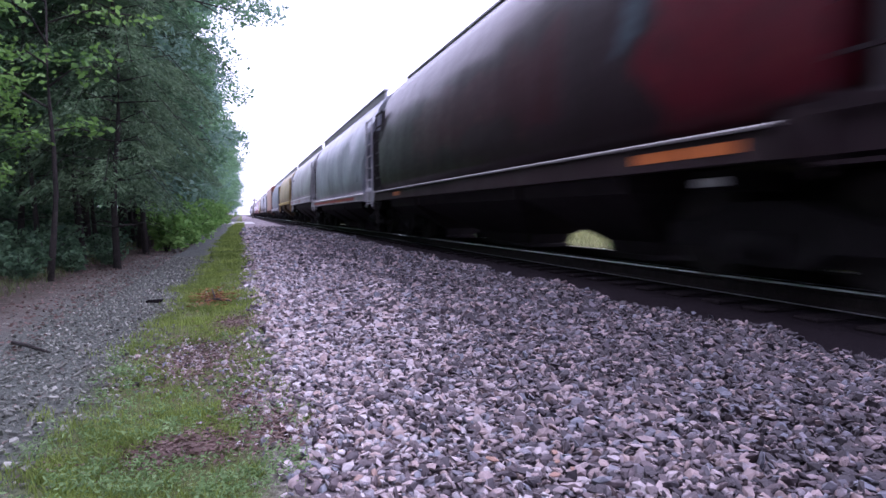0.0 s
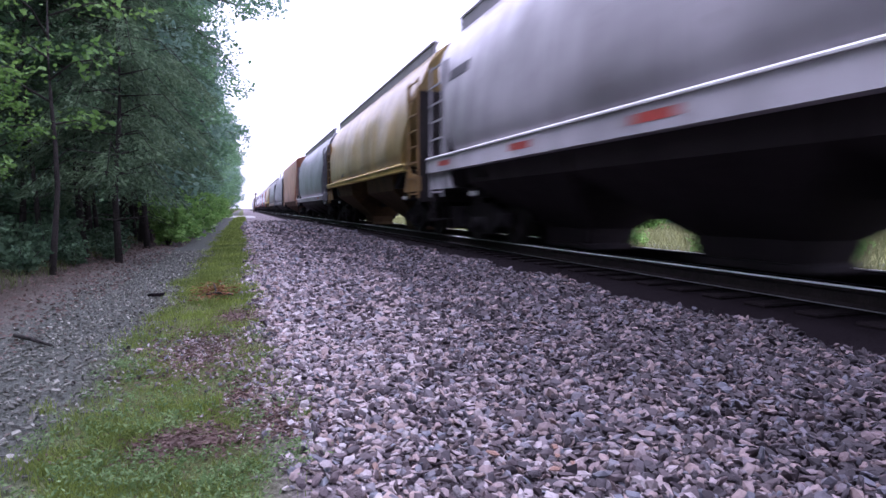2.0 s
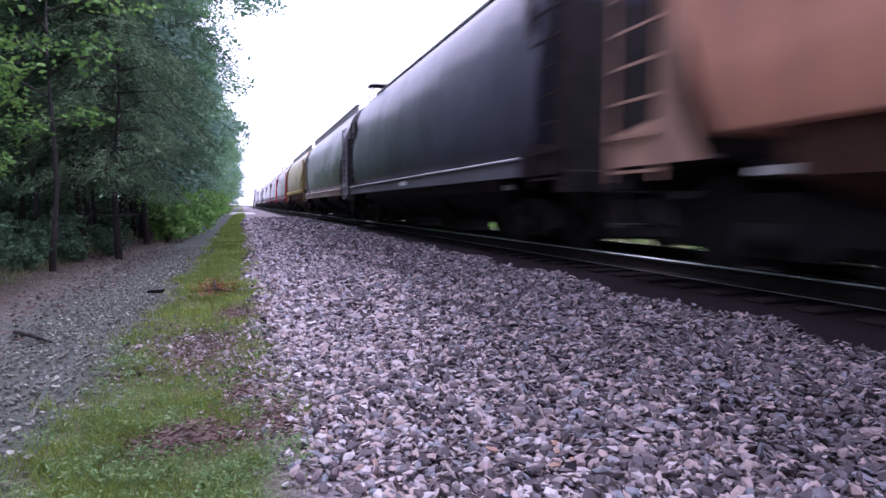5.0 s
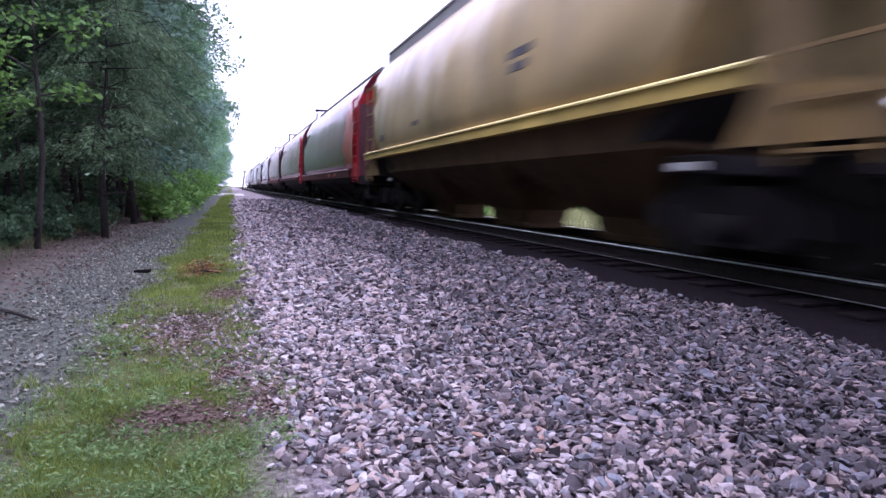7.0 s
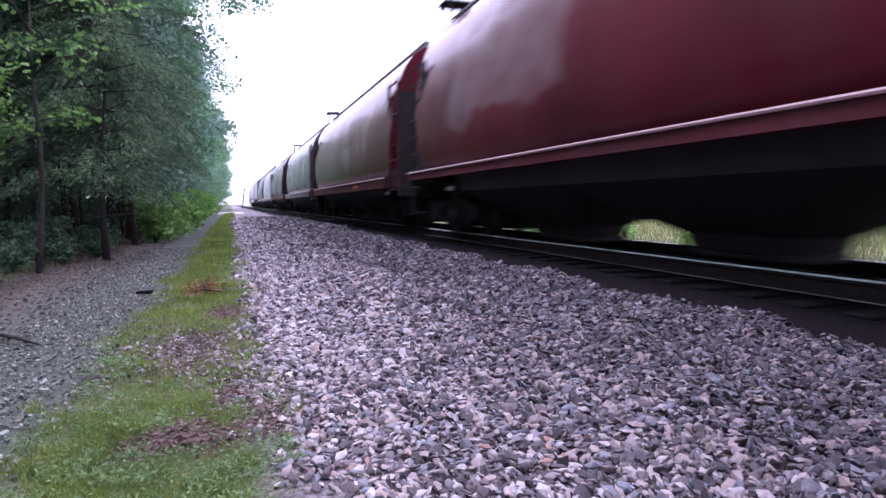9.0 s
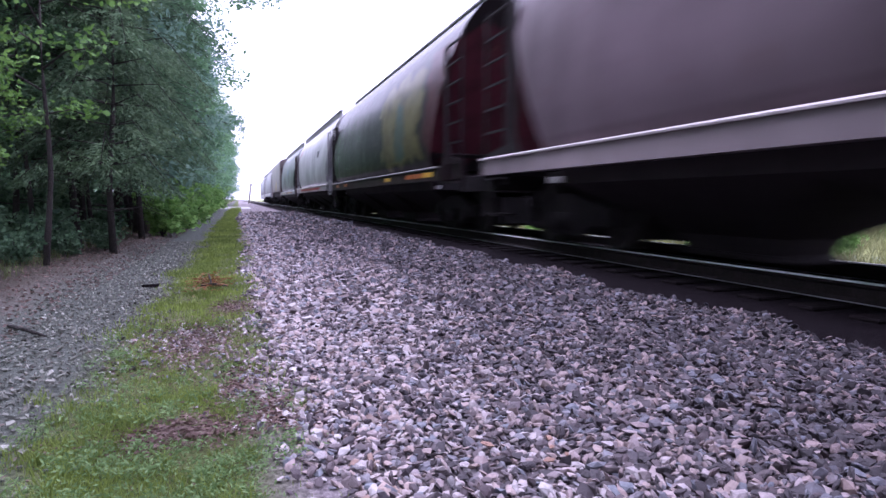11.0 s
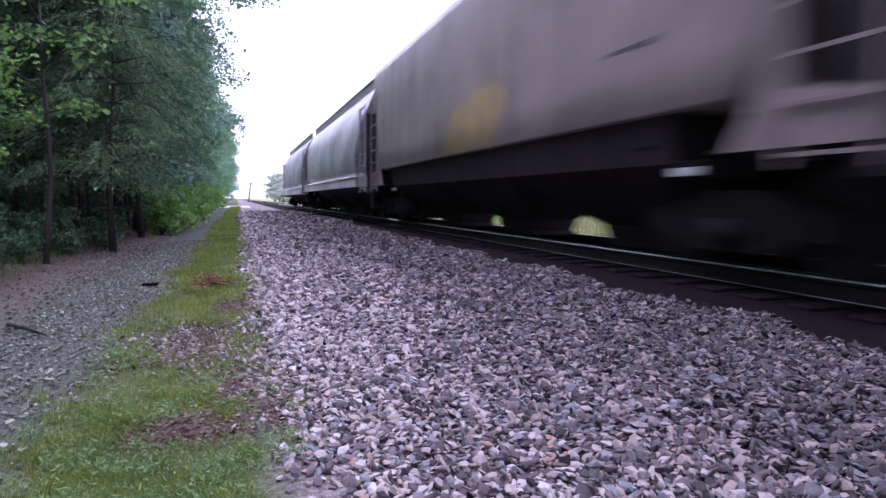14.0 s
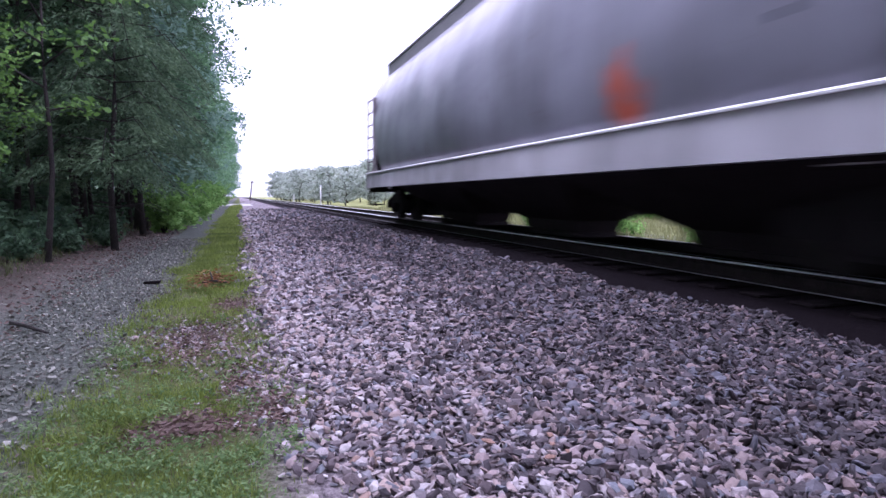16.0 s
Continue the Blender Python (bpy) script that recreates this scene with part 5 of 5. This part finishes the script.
def build_litter():
    rng = np.random.default_rng(6)
    p = np.vstack([np.column_stack([rng.normal(x, a * 0.52, int(5500 * a)), rng.normal(y, b * 0.52, int(5500 * a))]) for x, y, a, b in BARE])
    leaf_litter("leaf_litter", p, 0.028, rng, M_LITTER, "brown dead leaves and twigs in gaps of the grass", 0.015)
    p = np.column_stack([rng.normal(-0.7, 0.5, 1500), rng.uniform(1.8, 8, 1500)])
    leaf_litter("leaf_litter", p, 0.02, rng, M_LITTER, "scattered bits of dead leaf on grass and path", 0.005)
    p = np.column_stack([-1.35 - np.abs(rng.normal(0, 1.0, 5500)), rng.uniform(3.5, 20, 5500)])
    leaf_litter("leaf_litter", p, 0.04, rng, M_LITTER, "brown leaf litter along the foot of the wood", 0.02, 0.4)
    p = np.column_stack([rng.normal(-0.29, 0.10, 520), rng.normal(6.7, 0.30, 520)])
    leaf_litter("leaf_litter", p, 0.045, rng, M_ORANGE_LEAF, "orange-brown dead sprig lying on the grass", 0.07, 0.25)
    bm = bmesh.new()
    tube(bm, [(-0.36, 6.45, 0.05), (-0.24, 6.38, 0.07), (-0.12, 6.36, 0.05)], [0.012, 0.014, 0.008], 6)
    tube(bm, [(-0.26, 6.4, 0.07), (-0.30, 6.8, 0.1), (-0.34, 7.4, 0.06)], [0.01, 0.008, 0.004], 5)
    me = bpy.data.meshes.new("fallen_branch")
    bm.to_mesh(me)
    bm.free()
    me.materials.append(M_BARK)
    tagged(new("fallen_branch", me), "small dry branch lying on the grass strip", "branch")
    bm = bmesh.new()
    tube(bm, [(-1.52, 4.9, 0.02), (-1.36, 4.66, 0.035), (-1.18, 4.45, 0.02)], [0.012, 0.014, 0.007], 6)
    me = bpy.data.meshes.new("stick")
    bm.to_mesh(me)
    bm.free()
    me.materials.append(M_BARK)
    tagged(new("stick", me), "short dark stick lying beside the gravel path", "stick")
    ts, f0 = rock_templates(np.random.default_rng(9), 1)
    me = fast_mesh("dark_clod", ts[0] * np.array([0.075, 0.06, 0.04]), f0, M_TIE)
    ob = tagged(new("dark_clod", me), "dark flat clod lying on the gravel path", "clod")
    ob.location = (-0.85, 6.79, 0.02)


build_litter()

# ---- far side of the track and distance ----
def build_far_side():
    rng = random.Random(8)
    b = shrub(21, 2.2, 1.6, 1800, M_BRIGHT, "green bush in the meadow beyond the track", 0.24)
    put(b, 20, 9, 0, 1.0)
    for i in range(9):
        again(b, rng.uniform(10.5, 12.8), rng.uniform(5, 30), i, rng.uniform(0.3, 0.55))
    for i in range(30):
        again(b, rng.uniform(16, 32), rng.uniform(4, 60), i, rng.uniform(0.6, 1.3))
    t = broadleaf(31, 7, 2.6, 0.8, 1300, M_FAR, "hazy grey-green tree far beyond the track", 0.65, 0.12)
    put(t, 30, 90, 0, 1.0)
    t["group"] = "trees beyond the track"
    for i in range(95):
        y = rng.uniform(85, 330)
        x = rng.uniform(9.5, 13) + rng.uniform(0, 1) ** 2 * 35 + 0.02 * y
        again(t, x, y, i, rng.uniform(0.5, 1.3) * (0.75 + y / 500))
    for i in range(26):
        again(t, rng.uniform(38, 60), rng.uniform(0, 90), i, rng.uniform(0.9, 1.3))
    g = broadleaf(32, 9, 2.6, 0.8, 3500, M_OAK, "leafy green tree behind the meadow", 0.34, 0.12, 26, 0.5)
    put(g, 30, 12, 0, 0.45)
    g["group"] = "trees beyond the track"
    for i in range(34):
        again(g, rng.uniform(25, 36), rng.uniform(2, 74), i, rng.uniform(0.35, 0.55))
    bm = bmesh.new()
    tube(bm, [(0, 0, -0.2), (0.3, 0, 2.4), (0.6, 0, 4.7)], [0.17, 0.16, 0.14], 8)
    pole = new("utility_pole")
    part("pole", bm, M_WOOD, pole)
    bm = bmesh.new()
    box(bm, 0.1, 1.1, -0.07, 0.07, 4.2, 4.4, 0.01)
    part("crossarm", bm, M_WOOD, pole)
    pole.location = (2.4, 150, 0.0)
    tagged(pole, "leaning grey wooden pole beside the line", "utility pole")
    bm = bmesh.new()
    box(bm, -5.0, 3.2, 62, 78, -0.1, 0.03, 0.02)
    me = bpy.data.meshes.new("road")
    bm.to_mesh(me)
    bm.free()
    me.materials.append(plain("pale_road_gravel", (0.30, 0.29, 0.28), (0.46, 0.45, 0.43), 0.95, 0, 4))
    tagged(new("road", me), "pale gravel road that crosses the path", "road", kind="structure")
    for x, y, h in ((9.0, 72, 2.6), (8.6, 104, 1.5)):
        bm = bmesh.new()
        tube(bm, [(0, 0, -0.2), (0, 0, h)], [0.07, 0.07], 8)
        post = new("marker_post")
        part("post", bm, M_POST, post)
        bm = bmesh.new()
        box(bm, -0.09, 0.09, -0.09, 0.09, h + 0.002, h + 0.05, 0.015)
        part("cap", bm, M_POST, post)
        post.location = (x, y, ground_height(x))
        tagged(post, "slim white marker post beside the track", "post", "white posts beyond the track")


build_far_side()

# ---- what moves ----
WAY = [
    (0.0, 0.00), (0.5, 8.12), (1.0, 18.26), (1.5, 28.57), (2.0, 37.36), (2.5, 45.64), (3.0, 55.66), (3.5, 65.55),
    (4.0, 74.34), (4.5, 83.65), (5.0, 92.97), (5.5, 102.28), (6.0, 111.60), (6.5, 120.91), (7.0, 130.47), (7.5, 141.02),
    (8.0, 150.23), (8.5, 159.29), (9.0, 168.73), (9.5, 177.92), (10.0, 187.11), (10.5, 196.31), (11.0, 205.50), (11.5, 214.69),
    (12.0, 224.62), (12.5, 233.86), (13.0, 243.80), (13.5, 252.30), (14.0, 261.55), (14.5, 270.66), (15.0, 279.78), (15.5, 288.57),
    (16.0, 297.75),
]


def travelled(t):
    for (a, sa), (b, sb) in zip(WAY, WAY[1:]):
        if a <= t <= b:
            return sa + (sb - sa) * (t - a) / (b - a)
    return WAY[-1][1]


def motions():
    for car, y in CARS:
        walk(car, [(t, pose(TRACK, y - s, RAIL)) for t, s in WAY])
    turns = [(i / FPS, math.degrees(travelled(i / FPS) / 0.457)) for i in range(0, 16 * FPS + 1)]
    for wheel, y in WHEELS:
        walk(wheel, [(t, pose(0, y, 0.457, a)) for t, a in turns])


motions()
